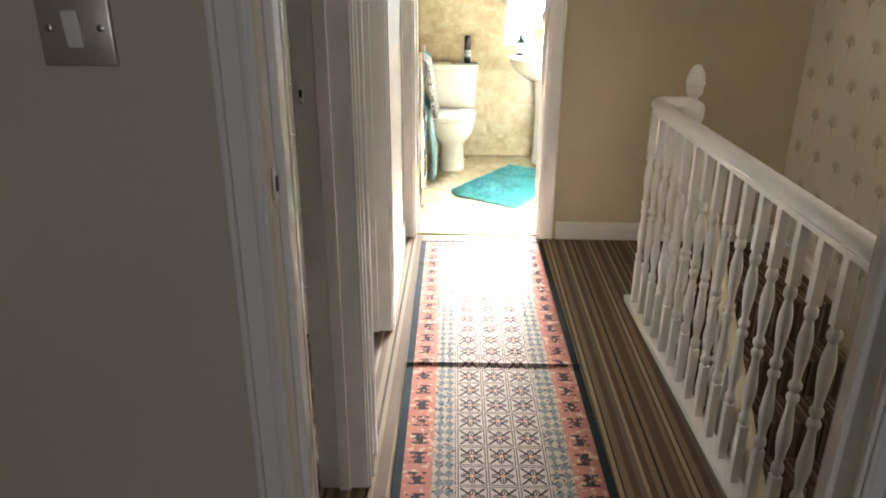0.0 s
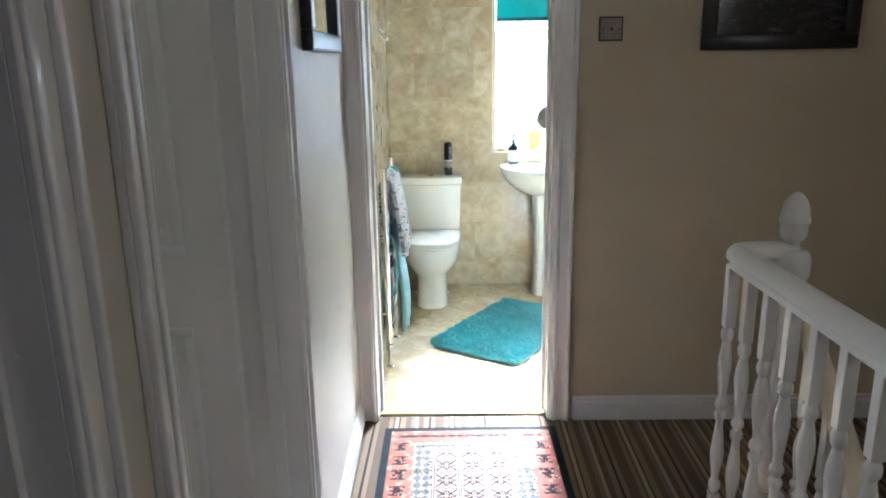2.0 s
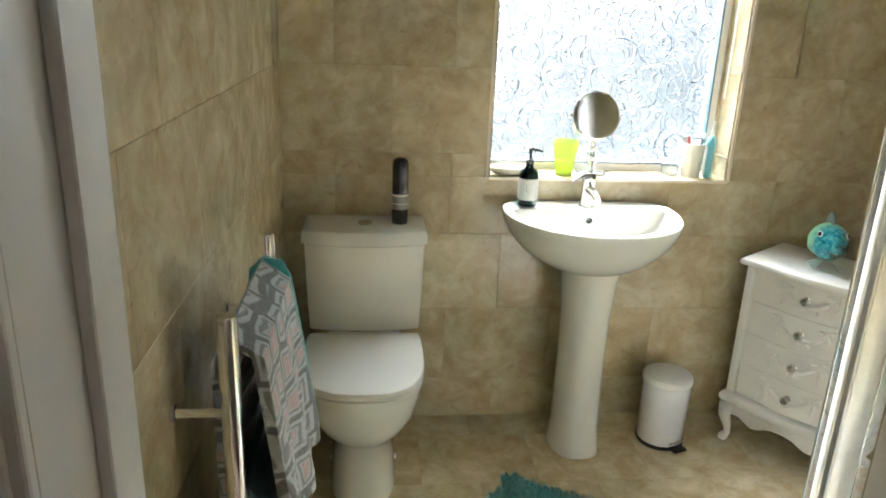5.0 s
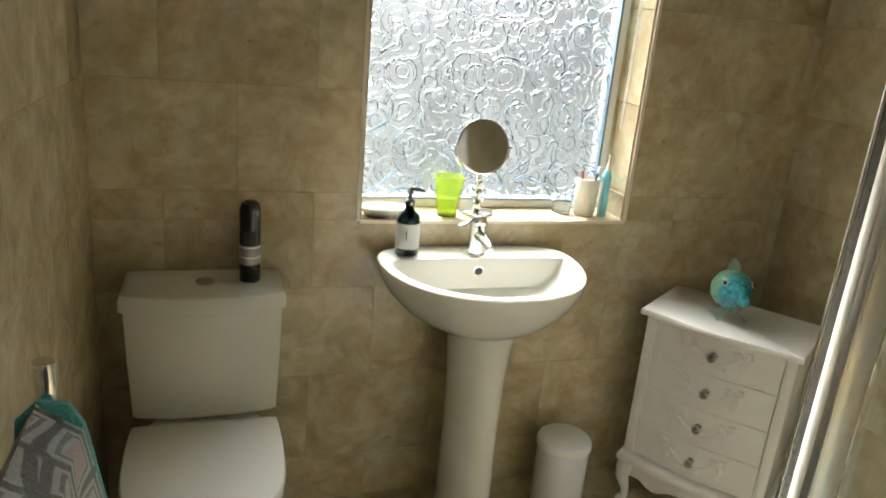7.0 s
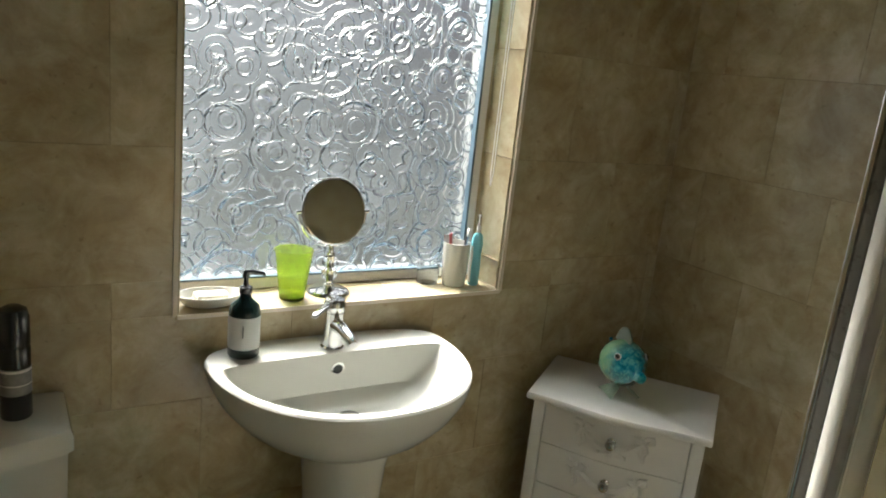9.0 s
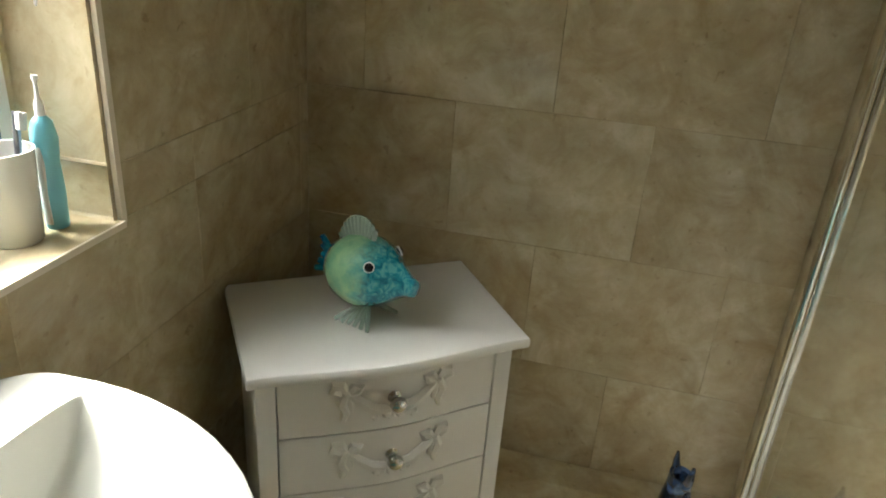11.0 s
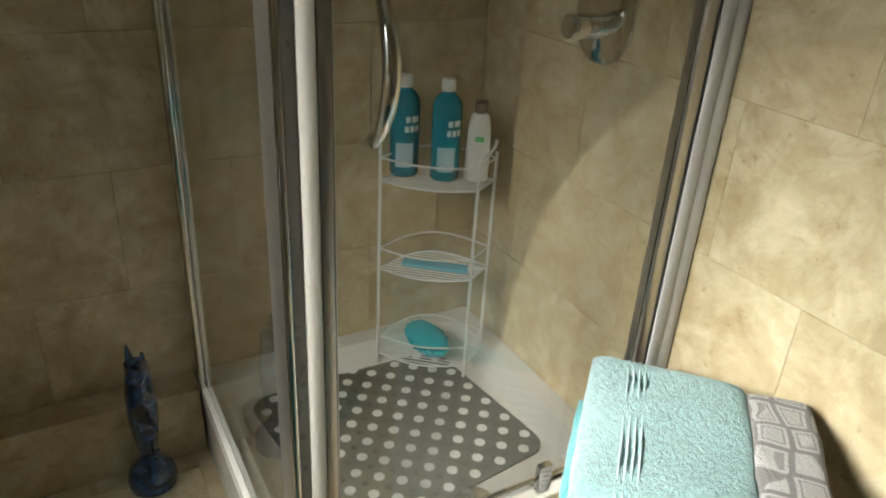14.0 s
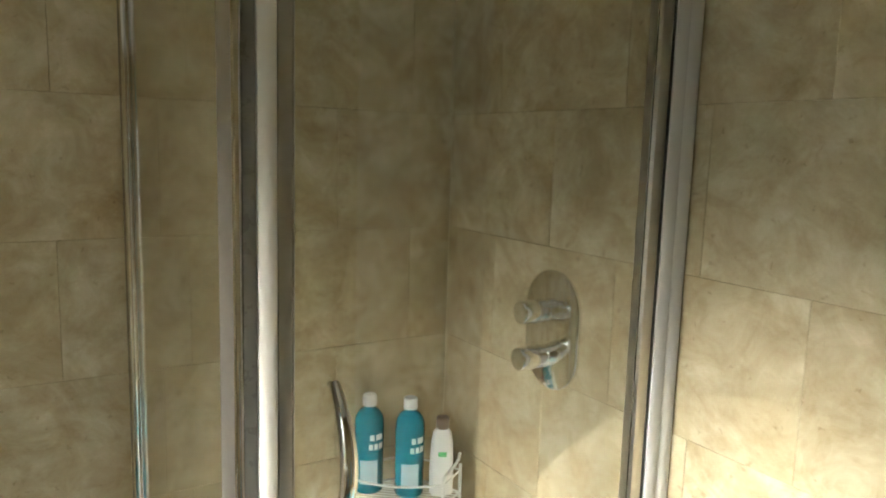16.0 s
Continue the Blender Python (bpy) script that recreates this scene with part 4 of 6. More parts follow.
def lid_ring(k, z, back=0.119):
    return sup(0.188 * k, 0.284 * k, 2.9, SEG, 0, -0.046, z, back)


part("seat", ring_loft(bmesh.new(), [lid_ring(0.975, 0.402), lid_ring(1.0, 0.405), lid_ring(1.0, 0.418), lid_ring(0.98, 0.421)]), M_ceramic, toilet, "white seat")
part("lid", ring_loft(bmesh.new(), [lid_ring(0.98, 0.424), lid_ring(1.005, 0.427), lid_ring(1.005, 0.437), lid_ring(0.985, 0.4445), lid_ring(0.93, 0.448), lid_ring(0.5, 0.452, 0.10)]), M_ceramic, toilet, "smooth closed lid")
for s in (-1, 1):
    part("hinge", turned(lathe([(0.011, -0.02), (0.011, 0.02)], 14), pose(s * 0.075, 0.108, 0.428, 0, 90)), M_ceramic, toilet)
    part("fixing_cap", turned(lathe([(0.009, 0), (0.008, 0.004), (0.004, 0.006)], 12), pose(s * 0.102, -0.03, 0.045, 0, s * 90)), M_plastic, toilet)


def cist_ring(w, d, bow, z):
    """Flat back, front of three flat facets."""
    pts = [(w, 0.0, z), (-w, 0.0, z)]
    for u, k in ((-1, 0.0), (-0.93, 0.35), (-0.42, 1.0), (0, 1.0), (0.42, 1.0), (0.93, 0.35), (1, 0.0)):
        pts.append((u * w, -d - 1.7 * bow * k, z))
    return [(x, y + 0.285, z) for x, y, z in pts]


bm = ring_loft(bmesh.new(), [cist_ring(0.178, 0.135, 0.016, 0.43), cist_ring(0.183, 0.14, 0.017, 0.435), cist_ring(0.190, 0.150, 0.02, 0.6), cist_ring(0.194, 0.155, 0.021, 0.737)])
bmesh.ops.bevel(bm, geom=[e for e in bm.edges if abs(e.verts[0].co.z - e.verts[1].co.z) > 0.01 and e.calc_face_angle(0) > 0.5], offset=0.014, segments=4, affect="EDGES", profile=0.5)
part("cistern", bm, M_ceramic, toilet)
bm = ring_loft(bmesh.new(), [cist_ring(0.197, 0.160, 0.022, 0.740), cist_ring(0.203, 0.166, 0.023, 0.744), cist_ring(0.203, 0.166, 0.023, 0.772), cist_ring(0.198, 0.160, 0.022, 0.786), cist_ring(0.188, 0.150, 0.02, 0.790)])
bmesh.ops.bevel(bm, geom=[e for e in bm.edges if abs(e.verts[0].co.z - e.verts[1].co.z) > 0.003 and e.calc_face_angle(0) > 0.7], offset=0.012, segments=3, affect="EDGES", profile=0.5)
part("cistern_lid", bm, M_ceramic, toilet)
part("flush_button", turned(lathe([(0.024, 0.0), (0.024, 0.004), (0.020, 0.006), (0.002, 0.0062)], 28), pose(0, 0.19, 0.79)), M_chrome, toilet, "chrome dual flush button")

can = thing("deodorant_can", "black aerosol can with a grey band on the cistern", "aerosol can", (0.279, 5.36, 0.791))
can.scale = (1.14, 1.14, 1.10)
part("body", lathe([(0.022, 0), (0.0235, 0.003), (0.0235, 0.125), (0.021, 0.132)], 28), M_black, can)
part("label_band", lathe([(0.0238, 0.045), (0.0238, 0.092)], 28, cap0=False, cap1=False), plain("grey_label", (0.22, 0.22, 0.21), 0.35, vary=0.3, scale=60), can, "grey printed band")
part("label_line", lathe([(0.0240, 0.086), (0.0240, 0.090)], 28, cap0=False, cap1=False), M_plastic, can, "pale printed line")
part("label_line", lathe([(0.0240, 0.062), (0.0240, 0.064)], 28, cap0=False, cap1=False), M_plastic, can, "pale printed line")
part("cap", lathe([(0.0225, 0.128), (0.0235, 0.132), (0.0235, 0.178), (0.020, 0.192), (0.010, 0.198)], 28), M_black, can)


# ---- basin ----
basin = thing("washbasin", "white ceramic washbasin on a full pedestal", "washbasin", (0.913, 5.452, 0))


# the rim is straight at the wall, widest a third of the way out
def rim(w, d, z, inset=0.0):
    pts = []
    n = 56
    for i in range(n):
        t = 2 * math.pi * i / n
        c, s = math.cos(t), math.sin(t)
        x = (w - inset) * math.copysign(abs(c) ** 0.9, c)
        if s < 0:
            y = -0.135 + (d - 0.135 - inset) * s
        else:
            y = -0.135 + (0.132 - inset) * min(1.0, abs(s) ** 0.45)
            x = (w - inset) * math.copysign(abs(c) ** 0.55, c) * (1 - 0.10 * abs(s) ** 1.5)
        pts.append((x, y, z))
    return pts


W, D = 0.293, 0.44
bm = bmesh.new()
rings = []
for k, ky, z in ((0.30, 0.50, 0.655), (0.42, 0.60, 0.662), (0.62, 0.74, 0.690), (0.80, 0.86, 0.730), (0.92, 0.945, 0.775), (0.985, 0.99, 0.815), (1.0, 1.0, 0.838), (0.998, 0.998, 0.848), (0.985, 0.988, 0.852)):
    rings.append([(x * k, y * ky, z) for x, y, _ in rim(W, D, 0)])


def bowl(k, z, back=1.0):
    """Inner bowl: a wide D in front of the tap ledge, close to the rim at the front."""
    pts = []
    n = 56
    for i in range(n):
        t = 2 * math.pi * i / n
        c, s = math.cos(t), math.sin(t)
        if s < 0:
            x = (W - 0.024) * math.copysign(abs(c) ** 0.9, c)
            y = -0.150 + (D - 0.150 - 0.024) * s
        else:
            x = (W - 0.024) * math.copysign(abs(c) ** 0.6, c) * (1 - 0.16 * abs(s) ** 1.2)
            y = -0.150 + 0.032 * min(1.0, abs(s) ** 0.35)
        kb = k if y < -0.23 else 1 - (1 - k) * (0.45 if k > 0.7 else 0.8)
        pts.append((x * k, -0.23 + (y + 0.23) * kb, z))
    return pts


rings += [bowl(1.0, 0.8522), bowl(0.985, 0.849), bowl(0.955, 0.835), bowl(0.88, 0.80), bowl(0.74, 0.765), bowl(0.5, 0.742), bowl(0.15, 0.735)]
ring_loft(bm, rings)
part("bowl", bm, M_ceramic, basin)
part("overflow", turned(lathe([(0.0145, -0.001), (0.0165, 0.0), (0.0165, 0.002), (0.0125, 0.003)], 20), pose(0.0, -0.1215, 0.815, 96)), M_chrome, basin, "chrome overflow ring")
# black disc paints the shade within the overflow; no opening is cut
part("overflow_hole_shade", turned(lathe([(0.0120, 0.0031), (0.0120, 0.0036)], 18), pose(0.0, -0.1215, 0.815, 96)), M_black, basin, "black disc for the shade inside the overflow")
part("waste", turned(lathe([(0.022, 0), (0.022, 0.003), (0.014, 0.004)], 24), pose(0, -0.205, 0.7355)), M_chrome, basin)


def ped_ring(a, b, z):
    return sup(a, b, 2.4, 32, 0, -0.185, z, 0.07)


part("pedestal", ring_loft(bmesh.new(), [ped_ring(0.088, 0.115, 0), ped_ring(0.087, 0.113, 0.015), ped_ring(0.078, 0.10, 0.10), ped_ring(0.076, 0.096, 0.35), ped_ring(0.080, 0.10, 0.52), ped_ring(0.090, 0.112, 0.64), ped_ring(0.10, 0.13, 0.70)]), M_ceramic, basin)
tap = thing("mixer_tap", "polished chrome basin mixer tap", "tap", (0.913, 5.37, 0.852))
part("body", lathe([(0.027, 0), (0.027, 0.004), (0.023, 0.008), (0.0225, 0.085), (0.024, 0.088)], 28), M_chrome, tap)
part("spout", turned(tube([(0, 0.0, 0), (0, -0.05, 0.006), (0, -0.095, -0.004), (0, -0.112, -0.012)], [0.017, 0.0145, 0.013, 0.012], 16), pose(0, 0, 0.058)), M_chrome, tap)
part("head", lathe([(0.0235, 0.089), (0.025, 0.093), (0.025, 0.112), (0.022, 0.118), (0.004, 0.12)], 28), M_chrome, tap)
part("lever", turned(boxes((-0.007, 0.007, -0.085, 0.0, 0.112, 0.121, 0.003)), pose(0, 0, 0, 8, 0, -50)), M_chrome, tap)
soapb = thing("soap_dispenser", "dark bottle soap dispenser with a white label", "soap dispenser", (0.71, 5.385, 0.852))
part("bottle", lathe([(0.031, 0), (0.034, 0.004), (0.034, 0.10), (0.030, 0.116), (0.016, 0.128), (0.0125, 0.134), (0.0125, 0.142)], 32), plain("dark_bottle", (0.006, 0.018, 0.018), 0.12), soapb)
part("label", lathe([(0.0343, 0.022), (0.0343, 0.094)], 32, cap0=False, cap1=False), plain("paper_label", (0.62, 0.62, 0.58), 0.6), soapb, "plain white paper label")
part("printed_bar", turned(boxes((-0.001, 0.001, -0.035, -0.0362, 0.05, 0.078)), pose(0, 0, 0, 0, 0, -20)), M_black, soapb, "tiny dark printed line")
part("pump_collar", lathe([(0.013, 0.142), (0.014, 0.144), (0.014, 0.156), (0.006, 0.16), (0.004, 0.18)], 20), M_black, soapb)
part("pump_head", tube([(0, 0, 0.178), (0, 0, 0.188), (0.01, -0.003, 0.190), (0.034, -0.01, 0.186), (0.038, -0.011, 0.181)], [0.009, 0.009, 0.0065, 0.004, 0.003], 10), M_black, soapb)


# ---- pedal bin ----
pbin = thing("pedal_bin", "small white enamel pedal bin with a lid", "pedal bin", (1.245, 5.275, 0), 20)
part("body", lathe([(0.080, 0.012), (0.082, 0.015), (0.083, 0.235), (0.082, 0.24)], 36), M_enamel, pbin)
part("foot_ring", lathe([(0.083, 0), (0.085, 0.003), (0.085, 0.012), (0.08, 0.0125)], 36), M_dark, pbin, "black plastic foot ring")
part("lid", lathe([(0.085, 0.2405), (0.087, 0.243), (0.087, 0.258), (0.083, 0.266), (0.070, 0.272), (0.03, 0.276), (0.004, 0.2765)], 36), M_plastic, pbin)
part("lid_seam", lathe([(0.084, 0.2395), (0.084, 0.2405)], 36), M_dark, pbin)
part("pedal", boxes((-0.028, 0.028, -0.115, -0.078, 0.008, 0.017, 0.004)), M_dark, pbin, "black pedal")
part("pedal_guard", tube([(-0.03, -0.083, 0.028), (-0.025, -0.088, 0.036), (0.025, -0.088, 0.036), (0.03, -0.083, 0.028)], 0.003, 8), M_chrome, pbin)


# ---- chest of drawers ----
chest = thing("chest_of_drawers", "ivory painted bow-front chest with four carved drawers", "chest of drawers", (1.705, 5.178, 0), -54.3)
CW, CD = 0.205, 0.135


def front_curve(x, half, amp=0.022):
    """Serpentine front: proud in the middle, easing in to the corners."""
    u = x / half
    return -amp * (0.5 + 0.5 * math.cos(math.pi * u))


def bow_slab(hw, y_back, y_front, z0, z1, amp, bevel=0.0, corner=0.0, n=16):
    pts = [(hw, y_back), (-hw, y_back)]
    for i in range(n + 1):
        x = -hw + 2 * hw * i / n
        pts.append((x, y_front + front_curve(x, hw, amp)))
    bm = bmesh.new()
    k = [(0, z0)]
    if bevel:
        cx, cy = 0, (y_back + y_front) / 2

        def sc(f):
            return [((x) * (1 - f / hw), cy + (y - cy) * (1 - f / abs(y_back - cy)), 0) for x, y in pts]
        rings = []
        for f, z in ((bevel, z0), (bevel * 0.3, z0 + bevel * 0.3), (0, z0 + bevel), (0, z1 - bevel), (bevel * 0.3, z1 - bevel * 0.3), (bevel, z1)):
            rings.append([(x, y, z) for x, y, _ in sc(f)])
        ring_loft(bm, rings)
    else:
        ring_loft(bm, [[(x, y, z0) for x, y in pts], [(x, y, z1) for x, y in pts]])
    return bm


part("top", bow_slab(0.236, 0.162, -0.152, 0.680, 0.702, 0.020, 0.006), M_furniture, chest)
part("carcass", bow_slab(0.196, 0.14, -0.104, 0.190, 0.680, 0.018), M_furniture, chest)
for s in (-1, 1):
    part("corner_post", boxes((s * 0.205 - 0.016, s * 0.205 + 0.016, -0.1238, -0.10, 0.19, 0.680, 0.004)), M_furniture, chest)
part("side_panel", boxes((-0.216, -0.196, -0.10, 0.14, 0.19, 0.68, 0.003)), M_furniture, chest)
part("side_panel", boxes((0.196, 0.216, -0.10, 0.14, 0.19, 0.68, 0.003)), M_furniture, chest)
part("base_moulding", bow_slab(0.232, 0.148, -0.146, 0.160, 0.190, 0.020, 0.007), M_furniture, chest)
# shaped apron
bm = bmesh.new()
n = 24
top_f, bot_f = [], []
for i in range(n + 1):
    x = -0.20 + 0.40 * i / n
    u = abs(x) / 0.20
    z = 0.118 + 0.022 * math.cos(u * 2 * math.pi) * (1 if u > 0.25 else 0.4) - 0.035 * max(0, u - 0.72) / 0.28
    y = -0.132 + front_curve(x, 0.20, 0.018)
    top_f.append((x, y, 0.162))
    bot_f.append((x, y, z))
grid = [[bm.verts.new(p) for p in row] for row in (top_f, bot_f, [(x, y + 0.014, z) for x, y, z in bot_f], [(x, y + 0.014, z) for x, y, z in top_f])]
for r in range(4):
    for i in range(n):
        bm.faces.new((grid[r][i], grid[(r + 1) % 4][i], grid[(r + 1) % 4][i + 1], grid[r][i + 1]))
bmesh.ops.recalc_face_normals(bm, faces=bm.faces)
part("apron", bm, M_furniture, chest, "shaped apron")
for sx in (-1, 1):
    for sy in (-1, 1):
        x, y = sx * 0.196, (-0.118 if sy < 0 else 0.118)
        part("leg", tube([(x, y, 0.168), (x + sx * 0.010, y + sy * 0.008, 0.135), (x + sx * 0.012, y + sy * 0.010, 0.10), (x - sx * 0.002, y, 0.05), (x - sx * 0.004, y, 0.028), (x + sx * 0.006, y + sy * 0.006, 0.010), (x + sx * 0.008, y + sy * 0.008, 0.0)],
                         [0.026, 0.027, 0.021, 0.0125, 0.0115, 0.017, 0.015], 14), M_furniture, chest, "curved cabriole leg")
M_knob = plain("silvered_knob", (0.55, 0.54, 0.52), 0.14, 1.0, vary=0.2, scale=60)
for i in range(4):
    z0 = 0.198 + i * 0.1195
    z1 = z0 + 0.1165
    hw = 0.187
    bm = bmesh.new()
    pts = []
    nn = 16
    xs = [-hw + 2 * hw * k / nn for k in range(nn + 1)]
    front = [(x, -0.1215 + front_curve(x, 0.205, 0.018)) for x in xs]
    back = [(x, y + 0.012) for x, y in reversed(front)]
    ring_loft(bm, [[(x, y, z0) for x, y in front + back], [(x, y, z1) for x, y in front + back]])
    drawer = part("drawer", bm, M_furniture, chest)
    zc = (z0 + z1) / 2
    yf = -0.1215 - 0.018
    part("knob", turned(lathe([(0.008, 0), (0.012, 0.002), (0.006, 0.006), (0.005, 0.012), (0.012, 0.018), (0.0145, 0.024), (0.012, 0.031), (0.005, 0.034)], 10), pose(0, yf, zc + 0.005, 90)), M_knob, drawer, "faceted silvered knob")
    # carved ribbon bow and roses
    bm = bmesh.new()
    for s in (-1, 1):
        def fc(x):
            return -0.1225 + front_curve(x, 0.205, 0.018)
        # swag from the roses up to the bow, bow loops, knot and two ribbon ends
        tube([(s * 0.012, fc(0.012) - 0.003, zc - 0.016), (s * 0.035, fc(0.035) - 0.002, zc - 0.012), (s * 0.056, fc(0.056) - 0.001, zc + 0.003), (s * 0.076, fc(0.076), zc + 0.020)], [0.0084, 0.0097, 0.0091, 0.0065], 6, bm)
        tube([(s * 0.078, fc(0.078), zc + 0.022), (s * 0.086, fc(0.086), zc + 0.036), (s * 0.098, fc(0.098), zc + 0.037), (s * 0.100, fc(0.100), zc + 0.028), (s * 0.088, fc(0.088), zc + 0.020)], [0.0065, 0.0091, 0.0097, 0.0091, 0.0065], 6, bm)
        tube([(s * 0.076, fc(0.076), zc + 0.022), (s * 0.066, fc(0.066), zc + 0.034), (s * 0.056, fc(0.056), zc + 0.032), (s * 0.060, fc(0.060), zc + 0.024), (s * 0.074, fc(0.074), zc + 0.020)], [0.0065, 0.0078, 0.0084, 0.0078, 0.0059], 6, bm)
        tube([(s * 0.080, fc(0.080), zc + 0.020), (s * 0.086, fc(0.086), zc + 0.002), (s * 0.079, fc(0.079), zc - 0.014), (s * 0.084, fc(0.084), zc - 0.032)], [0.0078, 0.0097, 0.0084, 0.0052], 6, bm)
        tube([(s * 0.078, fc(0.078), zc + 0.018), (s * 0.073, fc(0.073), zc + 0.004), (s * 0.071, fc(0.071), zc - 0.014)], [0.0052, 0.0072, 0.0046], 6, bm)
        for bx_, bz_ in ((0.079, 0.022), (0.045, -0.008), (0.030, -0.014)):
            res = bmesh.ops.create_icosphere(bm, subdivisions=1, radius=0.0085)
            bmesh.ops.transform(bm, matrix=Matrix.Translation((s * bx_, fc(bx_) - 0.002, zc + bz_)), verts=res["verts"])
    random.seed(7 + i)
    for k in range(20):
        cx, cz = random.uniform(-0.034, 0.034), zc - 0.021 + random.uniform(-0.011, 0.011)
        r = random.uniform(0.006, 0.0098)
        res = bmesh.ops.create_icosphere(bm, subdivisions=1, radius=r)
        bmesh.ops.transform(bm, matrix=Matrix.Translation((cx, fc(cx) - 0.002, cz)) @ Matrix.Diagonal((1, 0.9, 1, 1)), verts=res["verts"])
    part("carving", bm, M_furniture, drawer, "carved ribbon bow with roses")


# ---- glass fish on the chest ----
def swirl_glass(name, a, b_, c_, scale, trans=0.35):
    m, nt, b = material(name)
    f = noise_out(nt, scale, 4, 0.6, distortion=1.5)
    nt.links.new(ramp(nt, f, [(0.36, a), (0.5, b_), (0.62, c_)]), b.inputs["Base Color"])
    b.inputs["Roughness"].default_value = 0.05
    b.inputs["Transmission Weight"].default_value = trans
    b.inputs["Coat Weight"].default_value = 0.6
    b.inputs["Coat Roughness"].default_value = 0.03
    return m


M_fish_blue = swirl_glass("turquoise_glass", (0.0, 0.12, 0.28), (0.01, 0.32, 0.46), (0.05, 0.46, 0.52), 26)


def fish_glass():
    """Pale green glass that turns to marbled turquoise towards the snout."""
    m, nt, b = material("green_to_turquoise_glass")
    tc = nt.nodes.new("ShaderNodeTexCoord")
    sep = nt.nodes.new("ShaderNodeSeparateXYZ")
    nt.links.new(tc.outputs["Object"], sep.inputs[0])
    add_n = nt.nodes.new("ShaderNodeMath")
    add_n.operation = "MULTIPLY_ADD"
    add_n.inputs[1].default_value = 0.055
    nt.links.new(noise_out(nt, 38, 4, 0.6, distortion=0.8), add_n.inputs[0])
    nt.links.new(sep.outputs["X"], add_n.inputs[2])
    f = add(nt, "ShaderNodeMapRange", From_Min=0.040, From_Max=0.078)
    nt.links.new(add_n.outputs[0], f.inputs["Value"])
    green = ramp(nt, noise_out(nt, 30, 3), [(0.35, (0.20, 0.46, 0.27)), (0.6, (0.36, 0.60, 0.32))])
    blue = ramp(nt, noise_out(nt, 75, 3, 0.6, distortion=1.0), [(0.36, (0.0, 0.14, 0.20)), (0.5, (0.015, 0.27, 0.33)), (0.64, (0.10, 0.42, 0.40))])
    nt.links.new(mix(nt, green, blue, f.outputs[0]), b.inputs["Base Color"])
    b.inputs["Roughness"].default_value = 0.05
    b.inputs["Transmission Weight"].default_value = 0.3
    b.inputs["Coat Weight"].default_value = 0.6
    b.inputs["Coat Roughness"].default_value = 0.03
    return m


fish = thing("glass_fish", "green and turquoise blown glass fish ornament on the chest", "glass ornament", (1.682, 5.190, 0.7065), -108)
M_fin = glass_material("pale_fin_glass", (0.72, 0.86, 0.74), 0.12, 1.45, 0.7)
prof = [(0.004, -0.066), (0.024, -0.061), (0.043, -0.049), (0.058, -0.026), (0.0635, 0.0), (0.062, 0.021), (0.055, 0.040), (0.044, 0.057), (0.033, 0.072), (0.0235, 0.086), (0.0165, 0.098), (0.0160, 0.104), (0.0135, 0.110), (0.006, 0.113)]
part("body", turned(turned(lathe(prof, 36), pose(0, 0, 0, 0, 90)), pose(0, 0, 0.087, 0, 1)), fish_glass(), fish)
for s in (-1, 1):
    part("eye", turned(lathe([(0.0075, -0.002), (0.0075, 0.001), (0.005, 0.004), (0.001, 0.005)], 16), pose(0.046, s * 0.042, 0.120, -s * 70, 0, -s * 35)), M_black, fish, "black glass eye")
    part("eye_ring", turned(lathe([(0.0088, -0.002), (0.0088, 0.0005), (0.0076, 0.0012)], 16, cap0=False, cap1=False), pose(0.046, s * 0.042, 0.120, -s * 70, 0, -s * 35)), M_plastic, fish, "white eye ring")


def fan(root, tips, thick=0.004):
    """A ribbed glass fin: fluted ribs side by side."""
    bm = bmesh.new()
    for r, t in zip(root, tips):
        tube([r, (Vector(r) * 0.5 + Vector(t) * 0.5), t], [thick * 0.7, thick, thick * 0.8], 8, bm)
    return bm


tips = [(0.052 * math.cos(a) - 0.005, 0, 0.088 + 0.094 * math.sin(a)) for a in [radians(55 + 9 * k) for k in range(11)]]
roots = [(0.040 * math.cos(a) - 0.002, 0, 0.086 + 0.052 * math.sin(a)) for a in [radians(60 + 8 * k) for k in range(11)]]
part("dorsal_fin", fan(roots, tips, 0.0062), M_fin, fish, "clear ribbed back fin")
for s in (-1, 1):
    part("belly_fin", fan([(0.005 + 0.004 * k, s * 0.012, 0.026) for k in range(6)], [(-0.024 + 0.014 * k, s * 0.042, 0.0005) for k in range(6)], 0.0046), M_fin, fish, "clear ribbed foot fin")
part("tail_fin", fan([(-0.052, 0.002 * k - 0.004, 0.075) for k in range(5)], [(-0.088 - 0.004 * abs(k - 2), 0.004 * (k - 2), 0.062 + 0.014 * k) for k in range(5)], 0.007), M_fish_blue, fish, "turquoise tail")


# ---- leaping fish vase on the floor ----
M_vase = swirl_glass("marbled_blue_glass", (0.004, 0.006, 0.012), (0.015, 0.035, 0.075), (0.06, 0.10, 0.17), 18, 0.15)
vase = thing("fish_vase", "dark marbled blue glass vase shaped as a leaping fish", "glass vase", (1.905, 4.574, 0), 20)
vase.scale = (1.06, 1.06, 1.04)
part("base", lathe([(0.044, 0), (0.050, 0.006), (0.052, 0.03), (0.044, 0.055), (0.022, 0.075), (0.017, 0.088)], 28), M_vase, vase)
bm = bmesh.new()
rings = []
